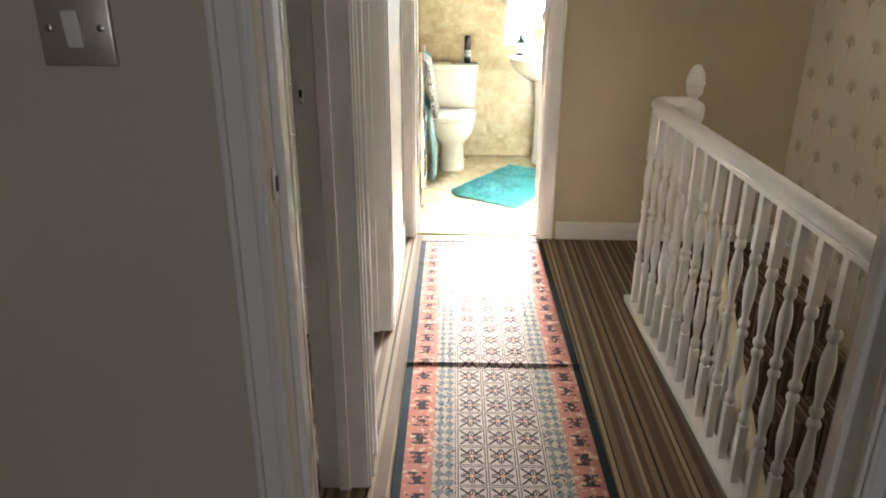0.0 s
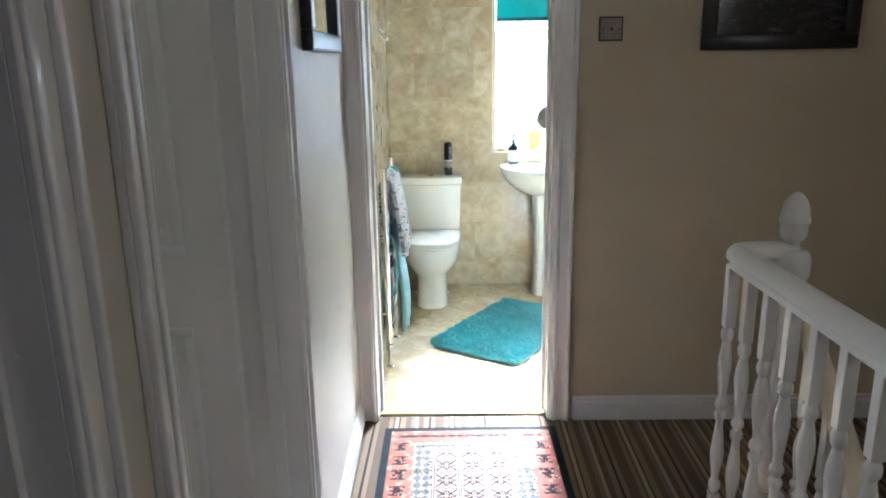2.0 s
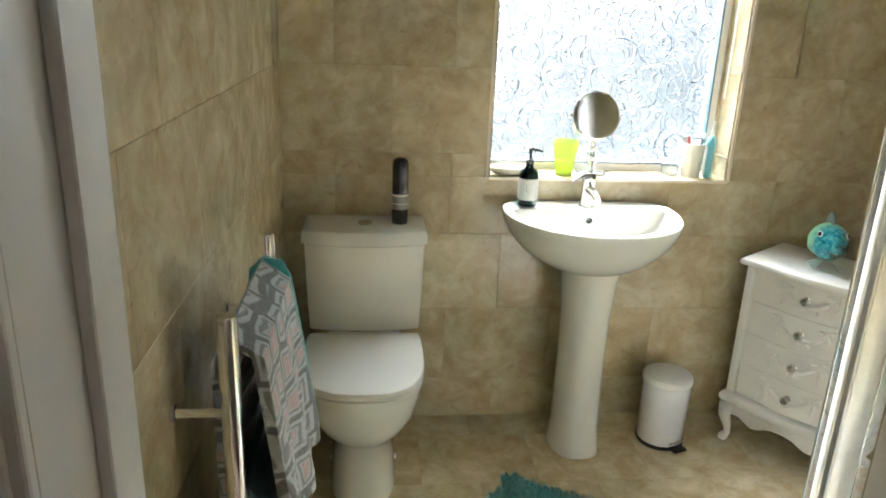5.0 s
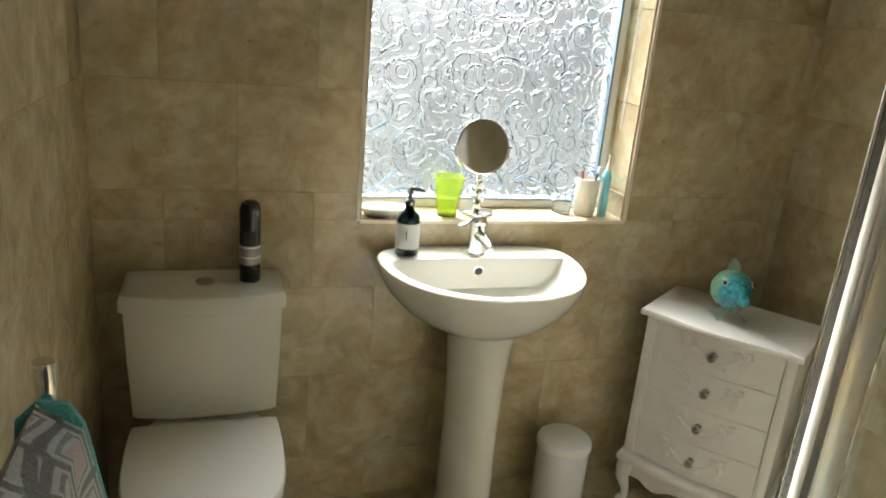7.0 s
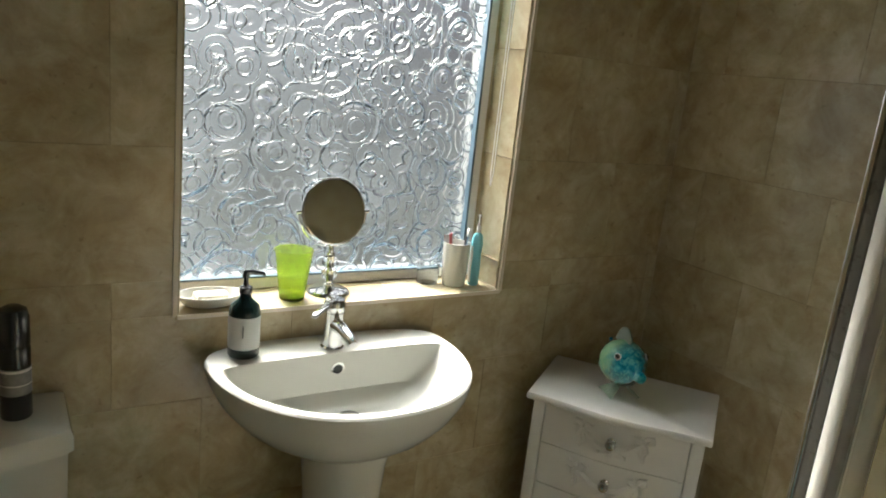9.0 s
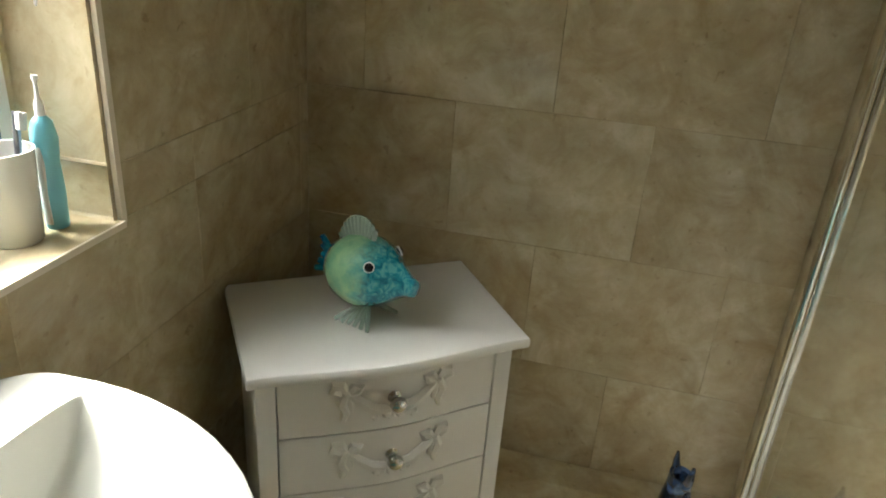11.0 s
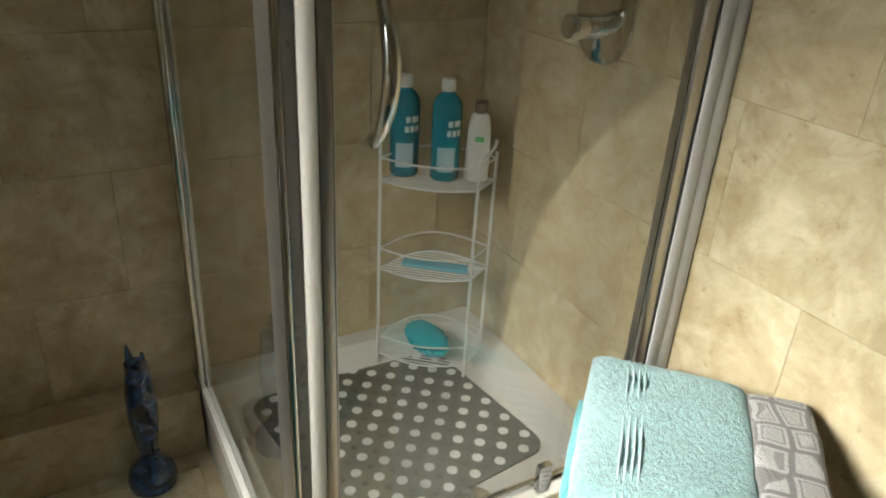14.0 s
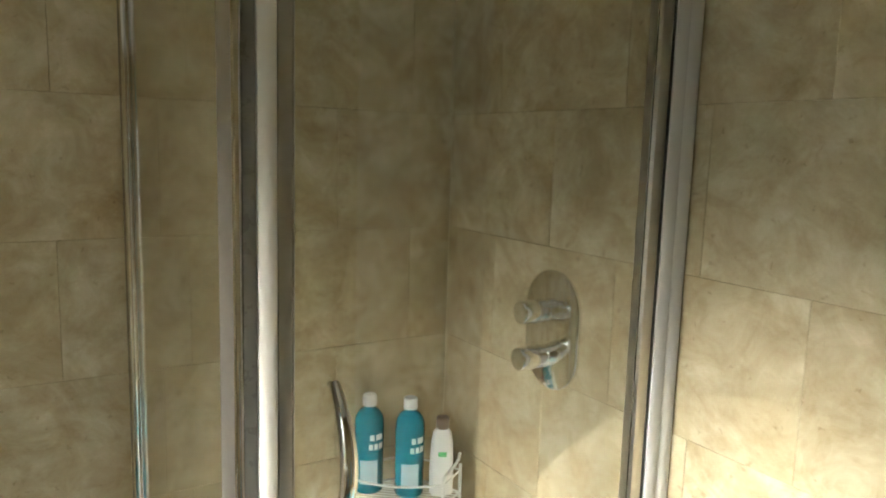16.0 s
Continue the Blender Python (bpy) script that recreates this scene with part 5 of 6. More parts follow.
for z, rx, ry, dx in ((0.085, 0.017, 0.015, 0), (0.11, 0.026, 0.020, 0.003), (0.15, 0.034, 0.026, 0.004), (0.20, 0.038, 0.030, 0.0), (0.25, 0.036, 0.030, -0.004), (0.29, 0.030, 0.026, -0.006), (0.315, 0.026, 0.023, -0.006), (0.333, 0.026, 0.022, -0.006)):
    rings.append(sup(rx, ry, 2, 24, dx, 0, z))
rings.append(sup(0.019, 0.015, 2, 24, -0.006, 0, 0.330))
rings.append(sup(0.014, 0.010, 2, 24, -0.006, 0, 0.300))
part("body", ring_loft(bm, rings), M_vase, vase)
part("lip", tube([(-0.030, 0, 0.322), (-0.038, 0, 0.350), (-0.042, 0, 0.378)], [0.011, 0.008, 0.0035], 10), M_vase, vase, "pointed upper lip")
part("lip", tube([(0.016, 0, 0.322), (0.024, 0, 0.342), (0.026, 0, 0.362)], [0.010, 0.007, 0.003], 10), M_vase, vase, "pointed lower lip")
part("fin", fan([(-0.032, 0.004 * (k - 1), 0.19 + 0.01 * k) for k in range(4)], [(-0.052, 0.003 * (k - 1), 0.185 + 0.012 * k) for k in range(4)], 0.004), M_vase, vase)
part("tail", fan([(-0.02, 0, 0.085), (-0.018, 0, 0.09), (-0.016, 0, 0.095)], [(-0.062, 0, 0.10), (-0.055, 0, 0.115), (-0.046, 0, 0.128)], 0.005), M_vase, vase)


# ---- shower ----
TY, TX, TH = 4.435, 1.222, 0.185
tray = thing("shower_tray", "white raised acrylic shower tray with a rounded rim", "shower tray", (1.63, 4.04, 0))
x0, x1, y0, y1 = TX - 1.63, XR - 0.003 - 1.63, YD + 0.003 - 4.04, TY - 4.04


def rrect(x0, x1, y0, y1, r, z, n=6):
    pts = []
    for cx, cy, a0 in ((x1 - r, y1 - r, 0), (x0 + r, y1 - r, 90), (x0 + r, y0 + r, 180), (x1 - r, y0 + r, 270)):
        for i in range(n + 1):
            a = radians(a0 + 90 * i / n)
            pts.append((cx + r * math.cos(a), cy + r * math.sin(a), z))
    return pts


rings = [rrect(x0 + 0.012, x1, y0, y1 - 0.002, 0.004, 0.0), rrect(x0 + 0.012, x1, y0, y1 - 0.002, 0.004, 0.135), rrect(x0, x1, y0, y1, 0.008, 0.142), rrect(x0, x1, y0, y1, 0.008, 0.176), rrect(x0 + 0.006, x1, y0, y1 - 0.006, 0.010, TH),
         rrect(x0 + 0.052, x1 - 0.052, y0 + 0.052, y1 - 0.052, 0.05, TH), rrect(x0 + 0.060, x1 - 0.060, y0 + 0.060, y1 - 0.060, 0.055, 0.176), rrect(x0 + 0.082, x1 - 0.082, y0 + 0.082, y1 - 0.082, 0.07, 0.128), rrect(x0 + 0.11, x1 - 0.11, y0 + 0.11, y1 - 0.11, 0.07, 0.120)]
part("tray", ring_loft(bmesh.new(), rings), M_tray, tray)
part("drain", turned(lathe([(0.045, 0), (0.045, 0.004), (0.038, 0.006), (0.003, 0.0062)], 32), pose(-0.2, -0.05, 0.120)), M_chrome, tray)

mat = thing("shower_mat", "grey-green rubber shower mat with round white dots", "shower mat", (1.725, 4.035, 0.1215), 8)
MM = 0.262
M_matg = plain("olive_grey_rubber", (0.062, 0.060, 0.044), 0.6, vary=0.12, scale=12)
part("sheet", ring_loft(bmesh.new(), [rrect(-MM, MM, -MM, MM, 0.05, 0.0), rrect(-MM, MM, -MM, MM, 0.05, 0.003), rrect(-MM + 0.003, MM - 0.003, -MM + 0.003, MM - 0.003, 0.048, 0.005)]), M_matg, mat)
# dark discs between the dots stand in for shaded holes through the mat
M_hole = plain("dark_hole_colour", (0.022, 0.022, 0.017), 0.6)
dot_me = mesh_of(lathe([(0.0126, 0.005), (0.0126, 0.0064), (0.0112, 0.0070)], 14), "dot", M_plastic)
hole_me = mesh_of(lathe([(0.0080, 0.005), (0.0080, 0.0056)], 10), "hole_disc", M_hole)
for i in range(14):
    for j in range(14):
        o = new("dot", dot_me) if (i + j) % 2 else new("hole_disc", hole_me)
        o.parent = mat
        o.location = ((i - 6.5) * 0.0365, (j - 6.5) * 0.0365, 0)

M_screen = glass_material("shower_glass", (0.965, 0.985, 0.97), 0.0, 1.45)
PX, PY, ZT = 1.228, 4.428, 1.93
enc = thing("shower_enclosure", "clear glass shower enclosure with chrome and white frame", "shower enclosure", (PX, PY, TH))
H = ZT - TH


def eb(name, x0, x1, y0, y1, z0, z1, mat_, label="", bev=0.003):
    return part(name, boxes((x0 - PX, x1 - PX, y0 - PY, y1 - PY, z0 - TH, z1 - TH, bev)), mat_, enc, label)


# grey and ivory stand for dark and bright reflections in the chrome post
M_reflect_grey = plain("grey_reflection", (0.17, 0.165, 0.145), 0.28, vary=0.1, scale=10)
M_reflect_ivory = plain("ivory_reflection", (0.74, 0.71, 0.64), 0.3, vary=0.03, scale=10)
# corner post: chrome edge, grey and ivory reflection strips, steel lip, grey gasket
eb("corner_post", 1.238, 1.300, 4.366, 4.432, TH, ZT, M_steel, "aluminium corner post")
eb("chrome_edge", 1.2265, 1.2375, 4.4245, 4.4335, TH, ZT, M_chrome, "polished chrome post edge")
eb("recess", 1.2300, 1.2375, 4.4090, 4.4240, TH, ZT, M_reflect_grey, "grey post recess", 0.001)
eb("face_strip", 1.2285, 1.2375, 4.3856, 4.4085, TH, ZT, M_reflect_ivory, "ivory face strip", 0.0035)
eb("post_lip", 1.2310, 1.2375, 4.3690, 4.3850, TH, ZT, M_steel, "brushed post lip", 0.001)
eb("gasket", 1.2310, 1.2375, 4.3660, 4.3687, TH, ZT, M_steel, "grey gasket", 0.001)
panel = eb("side_pane", 1.3005, 1.944, PY - 0.008, PY - 0.002, TH + 0.02, ZT - 0.02, M_screen, "clear fixed glass pane", 0)
panel.visible_shadow = False
eb("wall_profile", 1.9445, 1.962, PY - 0.022, PY - 0.008, TH, ZT, M_chrome, "chrome wall profile")
eb("wall_profile", 1.9445, 1.962, PY - 0.0015, PY + 0.010, TH, ZT, M_chrome, "chrome wall profile")
eb("wall_channel", 1.9625, 2.046, PY - 0.014, PY + 0.002, TH, ZT, M_tile, "dull beige wall packer")
eb("bottom_rail", 1.3005, 1.944, PY - 0.02, PY + 0.010, TH, TH + 0.0195, M_tray, "white bottom rail")
eb("top_rail", 1.2265, 2.046, PY - 0.02, PY + 0.006, ZT + 0.0005, ZT + 0.03, M_satin)
door = eb("door_pane", 1.296, 1.302, 3.7512, 4.3655, TH + 0.10, ZT - 0.02, M_screen, "clear glass shower door", 0)
door.visible_shadow = False
eb("wall_jamb", 1.2885, 1.32, 3.7265, 3.7508, TH, ZT, M_steel, "pale aluminium door jamb")
eb("door_seal", 1.2880, 1.31, 3.7215, 3.7260, TH, ZT, M_dark, "dark door seal", 0.001)
eb("wall_jamb", 1.2860, 1.32, 3.6900, 3.7210, TH, ZT, M_enamel, "white aluminium door jamb")
eb("wall_jamb", 1.2875, 1.32, 3.6580, 3.6895, TH, ZT, M_enamel, "white aluminium wall channel")
eb("top_rail", 1.2865, 1.315, 3.659, PY - 0.021, ZT + 0.0005, ZT + 0.03, M_satin)
eb("door_bottom_rail", 1.290, 1.308, 3.7512, 4.3655, TH + 0.082, TH + 0.0995, M_chrome, "chrome door bottom rail")
eb("threshold_rail", 1.280, 1.310, 3.7512, 4.3655, TH, TH + 0.022, M_satin, "aluminium threshold rail")
part("roller_clip", boxes((1.272 - PX, 1.2895 - PX, 3.925 - PY, 3.955 - PY, 0.085, 0.150, 0.004)), M_chrome, enc, "chrome roller clip")
bow = [(-0.012 - 0.046 * math.sin(math.pi * i / 12) ** 0.8, 0, 1.003 + 0.194 * i / 12) for i in range(13)]
handle = tube([(0.0, 0, 1.006)] + bow + [(0.0, 0, 1.194)], [0.006] + [0.007 + 0.0045 * math.sin(math.pi * i / 12) for i in range(13)] + [0.006], 12)
part("handle", turned(handle, pose(1.2955 - PX, 4.295 - PY, -TH)), M_chrome, enc, "bowed chrome pull handle")

valve = thing("shower_valve", "chrome oval shower valve plate with two round controls", "shower valve", (1.622, YD, 1.118))
vp = [(0.084 * math.cos(a), 0.042 * (1 if math.sin(a) > 0 else -1) + 0.086 * math.sin(a)) for a in [2 * math.pi * (i + 0.5) / 40 for i in range(40)]]
bm = bmesh.new()
ring_loft(bm, [[(x, 0.0, z) for x, z in vp], [(x, 0.006, z) for x, z in vp], [(x * 0.95, 0.008, z * 0.975) for x, z in vp]])
bmesh.ops.recalc_face_normals(bm, faces=bm.faces)
part("plate", bm, M_chrome, valve)
for z in (0.045, -0.053):
    part("control", turned(lathe([(0.024, 0.007), (0.024, 0.026), (0.0215, 0.028), (0.0215, 0.033), (0.0245, 0.035), (0.0245, 0.050), (0.0225, 0.051), (0.0225, 0.054), (0.0245, 0.055), (0.0245, 0.088), (0.022, 0.092), (0.003, 0.093)], 28), pose(0, 0, z, -90)), M_chrome, valve, "knurled round chrome control")

# corner caddy
caddy = thing("shower_caddy", "three-tier white wire corner caddy standing in the shower", "shower caddy", (1.80, 3.86, 0.121))
A, Bp, Cp = (1.819 - 1.80, 3.793 - 3.86), (1.967 - 1.80, 3.976 - 3.86), (1.868 - 1.80, 3.715 - 3.86)


def arc(p, q, bulge, n=12):
    p, q = Vector(p), Vector(q)
    d = q - p
    nrm = Vector((-d.y, d.x)).normalized()
    return [p + d * (i / n) + nrm * bulge * math.sin(math.pi * i / n) for i in range(n + 1)]


for p, top in ((A, 0.606), (Bp, 0.636), (Cp, 0.610)):
    part("upright", tube([(p[0], p[1], 0.0), (p[0], p[1], top)], 0.0042, 8), M_wire, caddy)
front_arc = arc(A, Bp, 0.03)
back_arc = arc(Bp, Cp, 0.09)
for z in (0.537, 0.299, 0.042):
    ringp = front_arc + back_arc[1:] + arc(Cp, A, 0.0, 3)[1:-1]
    for dz in (0.0, 0.057):
        part("tier_ring", tube([(p[0], p[1], z + dz) for p in ringp], 0.0026, 6, closed=True), M_wire, caddy)
    bm = bmesh.new()
    along = (Vector(Bp) - Vector(A)).normalized()
    across = Vector((-along.y, along.x))
    for k in range(17):
        off = -0.17 + 0.0125 * k
        hits = []
        for p, q in zip(ringp, ringp[1:] + ringp[:1]):
            da, db = (p - Vector(A)).dot(across) - off, (q - Vector(A)).dot(across) - off
            if (da < 0) != (db < 0):
                hits.append(p.lerp(q, da / (da - db)))
        if len(hits) >= 2:
            hits.sort(key=lambda h: h.dot(along))
            tube([(hits[0].x, hits[0].y, z), (hits[-1].x, hits[-1].y, z)], 0.0015, 5, bm)
            part("shelf_wire", bm, M_wire, caddy)
            bm = bmesh.new()
    bm.free()
part("hook", tube([(A[0], A[1], 0.600), (A[0] + 0.004, A[1] - 0.006, 0.612), (A[0] + 0.035, A[1] - 0.052, 0.616), (A[0] + 0.046, A[1] - 0.070, 0.624), (A[0] + 0.049, A[1] - 0.075, 0.640)], 0.004, 8), M_wire, caddy)

M_bottle = glass_material("teal_bottle", (0.01, 0.20, 0.26), 0.12, 1.4, 0.35)


def shampoo(at, rz):
    t = thing("shampoo_bottle", "tall turquoise shampoo bottle with a white cap", "shampoo bottle", at, rz)
    part("bottle", lathe([(0.032, 0), (0.035, 0.004), (0.0355, 0.168), (0.033, 0.186), (0.024, 0.200), (0.015, 0.206), (0.013, 0.212)], 28), M_bottle, t)
    part("cap", lathe([(0.0165, 0.2125), (0.0165, 0.236), (0.0145, 0.239)], 20), M_plastic, t, "white cap")
    bm = bmesh.new()
    ring_loft(bm, [[(0.0358 * math.sin(a), -0.0358 * math.cos(a), z) for a in [radians(-35 + 7 * i) for i in range(11)]] + [(0.0354 * math.sin(a), -0.0354 * math.cos(a), z) for a in [radians(35 - 7 * i) for i in range(11)]] for z in (0.025, 0.085)])
    part("label", bm, M_label, t, "pale grey printed label")
    for z, bars in ((0.142, ((-14, -5), (-1, 14))), (0.119, ((-16, -8), (-5, 3), (6, 16)))):
        for a0, a1 in bars:
            bm = bmesh.new()
            out = [(radians(30 + a0 * 1.9 + (a1 - a0) * 1.9 * i / 4)) for i in range(5)]
            ring_loft(bm, [[(0.0360 * math.sin(a), -0.0360 * math.cos(a), z + dz) for a in out] + [(0.0354 * math.sin(a), -0.0354 * math.cos(a), z + dz) for a in reversed(out)] for dz in (-0.007, 0.007)])
            part("printed_bar", bm, M_plastic, t, "white printed mark")
    return t


M_label = plain("pale_label", (0.42, 0.55, 0.58), 0.5)
CZ = 0.121 + 0.541
V_ = -116
shampoo((1.985, 3.905, CZ), V_)
shampoo((1.921, 3.828, CZ), V_)
sg = thing("shower_gel_bottle", "white shower gel bottle with a brown cap and green leaf mark", "shower gel bottle", (1.880, 3.762, CZ), V_)
part("bottle", ring_loft(bmesh.new(), [sup(0.028, 0.017, 2.4, 24, 0, 0, z) if k == 1 else sup(0.028 * k, 0.017 * k, 2.4, 24, 0, 0, z) for z, k in ((0, 0.9), (0.004, 1.0), (0.06, 1.05), (0.13, 0.95), (0.155, 0.8), (0.165, 0.55))]), M_plastic, sg)
part("cap", lathe([(0.014, 0.1655), (0.0165, 0.169), (0.0165, 0.190), (0.013, 0.194)], 20), plain("brown_cap", (0.10, 0.07, 0.05), 0.4), sg, "brown cap")
part("leaf_mark", turned(boxes((-0.010, 0.010, -0.0196, -0.0182, 0.10, 0.112, 0.0005)), pose(0, 0, 0, 0, 0, 0)), plain("green_mark", (0.10, 0.42, 0.14), 0.5), sg, "green leaf mark")

sp = thing("bath_sponge", "turquoise back scrubber lying on the middle shelf", "bath scrubber", (1.91, 3.845, 0.121 + 0.3005), 51)
bm = boxes((-0.085, 0.085, -0.018, 0.018, 0, 0.012, 0.005))
part("body", bm, plain("turquoise_plastic", (0.16, 0.42, 0.52), 0.4), sp)
part("handle", tube([(-0.085, 0, 0.008), (-0.11, 0, 0.018), (-0.125, 0, 0.016)], [0.007, 0.006, 0.005], 8), M_plastic, sp, "white handle")
bs = thing("bath_puff", "teal net bath puff on the bottom shelf", "bath puff", (1.935, 3.845, 0.121 + 0.0445))
bm = bmesh.new()
res = bmesh.ops.create_icosphere(bm, subdivisions=4, radius=1)
for v in bm.verts:
    f = 1 + 0.13 * noise.noise(v.co * 4.5) + 0.06 * noise.noise(v.co * 12)
    v.co = Vector((v.co.x * 0.085 * f, v.co.y * 0.05 * f, 0.026 + v.co.z * 0.024 * f))
part("puff", bm, plain("teal_net", (0.02, 0.24, 0.27), 0.7, vary=0.25, scale=60), bs)

# tiled ledge along the wall, between the chest and the tray
ledge = structure("tiled_ledge", boxes((1.965, XR - 0.001, TY + 0.002, YF - 0.001, 0, 0.188, 0.003)), M_tile, "low travertine tiled ledge along the wall")


# ---- laundry hamper with towels ----
hamper = thing("laundry_hamper", "white perforated plastic laundry hamper", "laundry hamper", (1.038, 3.897, 0), -45)
HW, HD, HH = 0.165, 0.150, 0.476
M_hamp = M_plastic
# liner repeats the white plastic in grey, for the shade inside the hamper
part("liner", ring_loft(bmesh.new(), [rrect(-HW + 0.010, HW - 0.010, -HD + 0.010, HD - 0.010, 0.03, 0.01), rrect(-HW + 0.006, HW - 0.006, -HD + 0.006, HD - 0.006, 0.03, HH - 0.02)]), plain("shaded_plastic", (0.42, 0.43, 0.42), 0.5), hamper, "inner wall coloured grey as the shaded inside behind the holes")
bar_me = mesh_of(tube([(x, y, 0) for x, y, _ in rrect(-HW, HW, -HD, HD, 0.035, 0, 3)], 0.0045, 5, closed=True), "horizontal_bar", M_hamp, True)
for k in range(22):
    o = new("horizontal_bar", bar_me)
    o.parent, o.location = hamper, (0, 0, 0.02 + k * 0.0205)
upright_me = mesh_of(tube([(0, 0, 0.01), (0, 0, HH - 0.02)], 0.004, 4), "vertical_bar", M_hamp)
per = rrect(-HW, HW, -HD, HD, 0.035, 0, 3)
for i in range(len(per)):
    a, c = Vector(per[i][:2]), Vector(per[(i + 1) % len(per)][:2])
    n = max(1, round((c - a).length / 0.021))
    for k in range(n):
        p = a.lerp(c, k / n)
        o = new("vertical_bar", upright_me)
        o.parent, o.location = hamper, (p.x, p.y, 0)
part("rim", ring_loft(bmesh.new(), [rrect(-HW - 0.006, HW + 0.006, -HD - 0.006, HD + 0.006, 0.04, HH - 0.03), rrect(-HW - 0.008, HW + 0.008, -HD - 0.008, HD + 0.008, 0.04, HH - 0.01), rrect(-HW - 0.004, HW + 0.004, -HD - 0.004, HD + 0.004, 0.04, HH)]), M_hamp, hamper)


def terry(name, c, vary=0.12, hexes=None, scale=120):
    m, nt, b = material(name)
    lo, hi = tuple(v * (1 - vary) for v in c), tuple(min(1, v * (1 + vary)) for v in c)
    col = ramp(nt, noise_out(nt, 90, 4, 0.65), [(0.3, lo), (0.7, hi)])
    if hexes:
        col = hexes(nt, col)
    nt.links.new(col, b.inputs["Base Color"])
    b.inputs["Roughness"].default_value = 0.95
    b.inputs["Sheen Weight"].default_value = 0.4
    bump(nt, b, noise_out(nt, scale, 4, 0.75), 1.0, 0.012)
    return m


def trellis(c_bg, c_line, c_in, scale=13.0):
    """Rounded cells outlined in a darker line with a small figure inside."""
    def f(nt, col):
        tc = nt.nodes.new("ShaderNodeTexCoord")
        w = add(nt, "ShaderNodeTexNoise", Scale=7.0, Detail=1.0)
        nt.links.new(tc.outputs["Object"], w.inputs["Vector"])
        mv = nt.nodes.new("ShaderNodeVectorMath")
        mv.operation = "MULTIPLY_ADD"
        mv.inputs[1].default_value = (0.05, 0.05, 0.05)
        nt.links.new(w.outputs["Color"], mv.inputs[0])
        nt.links.new(tc.outputs["Object"], mv.inputs[2])
        v = add(nt, "ShaderNodeTexVoronoi", Scale=scale, Randomness=0.25)
        v.feature = "DISTANCE_TO_EDGE"
        nt.links.new(mv.outputs[0], v.inputs["Vector"])
        edge = ramp(nt, v.outputs["Distance"], [(0.07, (1, 1, 1)), (0.09, (0, 0, 0)), (0.17, (0, 0, 0)), (0.18, (0.8, 0.8, 0.8)), (0.235, (0.8, 0.8, 0.8)), (0.245, (0, 0, 0))])
        inner = mix(nt, c_bg, c_in, ramp(nt, v.outputs["Distance"], [(0.26, (0, 0, 0)), (0.30, (1, 1, 1))]))
        base = mix(nt, inner, c_line, edge)
        return mix(nt, base, col, 0.15)
    return f


M_towel_aqua = terry("aqua_terry", (0.25, 0.43, 0.43), 0.26)
M_towel_teal = terry("teal_terry", (0.05, 0.40, 0.42))
M_towel_grey = terry("grey_trellis_terry", (0.35, 0.34, 0.33), 0.1, trellis((0.44, 0.44, 0.43), (0.11, 0.10, 0.095), (0.36, 0.35, 0.34), 19.0))
M_towel_pink = terry("pink_trellis_terry", (0.45, 0.43, 0.42), 0.1, trellis((0.52, 0.57, 0.57), (0.10, 0.12, 0.115), (0.58, 0.40, 0.39), 14.0))
M_towel_blue = terry("dusty_blue_terry", (0.17, 0.34, 0.38))
M_rug_shag = terry("turquoise_shag", (0.13, 0.48, 0.50), 0.38)


def folded(name, label, at, rz, w, d, h, mat_, layers=3, band=True, rx=0, ry=0):
    """A towel folded into a soft pad, its fold at one side."""
    t = thing(name, label, "towel", at)
    t.matrix_basis = pose(*at, rx, ry, rz)
    lh = h / layers
    for k in range(layers):
        bm = bmesh.new()
        n = 26
        ww, dd = w * (1 - 0.02 * k), d * (1 - 0.015 * k)
        rings = []
        for i in range(n + 1):
            u = -1 + 2 * i / n
            x = ww / 2 * u + 0.006 * noise.noise(Vector((u * 3, k, 9)))
            e = max(0.0, (abs(u) - 0.86) / 0.14)
            hh = lh * 0.5 * math.sqrt(max(0.05, 1 - e * e))
            ring = []
            m2 = 44
            for j in range(m2):
                a = 2 * math.pi * j / m2
                c, s = math.cos(a), math.sin(a)
                y = (dd / 2) * math.copysign(abs(c) ** 0.35, c)
                z = lh * (k + 0.5) + hh * math.copysign(abs(s) ** 0.6, s)
                nz = noise.noise(Vector((x * 9, y * 9, k * 3.1)))
                ring.append((x, y + 0.004 * noise.noise(Vector((x * 14, k, 5))), z + (0.009 * nz + 0.004 * noise.noise(Vector((x * 24, y * 24, k * 1.7)))) * (0.25 if k == 0 and s < 0 else 1)))
            rings.append(ring)
        ring_loft(bm, rings)
        part("fold", bm, mat_, t, "soft folded layer")
    if band:
        for yy in (-0.0135, -0.0045, 0.0045, 0.0135):
            y = d * 0.20 + yy
            part("woven_band", tube([(-w / 2 - 0.001, y, h * 0.55), (-w * 0.47, y, h * 0.93), (-w * 0.3, y, h + 0.001), (0, y, h + 0.002), (w * 0.3, y, h + 0.001), (w * 0.47, y, h * 0.93), (w / 2 + 0.001, y, h * 0.55)], 0.0017, 6), M_towel_band, t, "smooth woven band")
    return t


M_towel_band = plain("woven_band", (0.42, 0.60, 0.60), 0.7, vary=0.05, scale=80)
folded("folded_towel", "folded teal terry towel under another on the hamper", (1.046, 3.934, HH), -45, 0.345, 0.262, 0.030, M_towel_teal, 1, False)
folded("folded_towel", "folded pale aqua terry towel with a woven band", (1.044, 3.930, HH + 0.030), -45, 0.335, 0.250, 0.102, M_towel_aqua, 2)
folded("folded_towel", "folded grey trellis-patterned towel beside the aqua one", (0.928, 3.806, HH), -45, 0.30, 0.108, 0.128, M_towel_grey, 2, False)


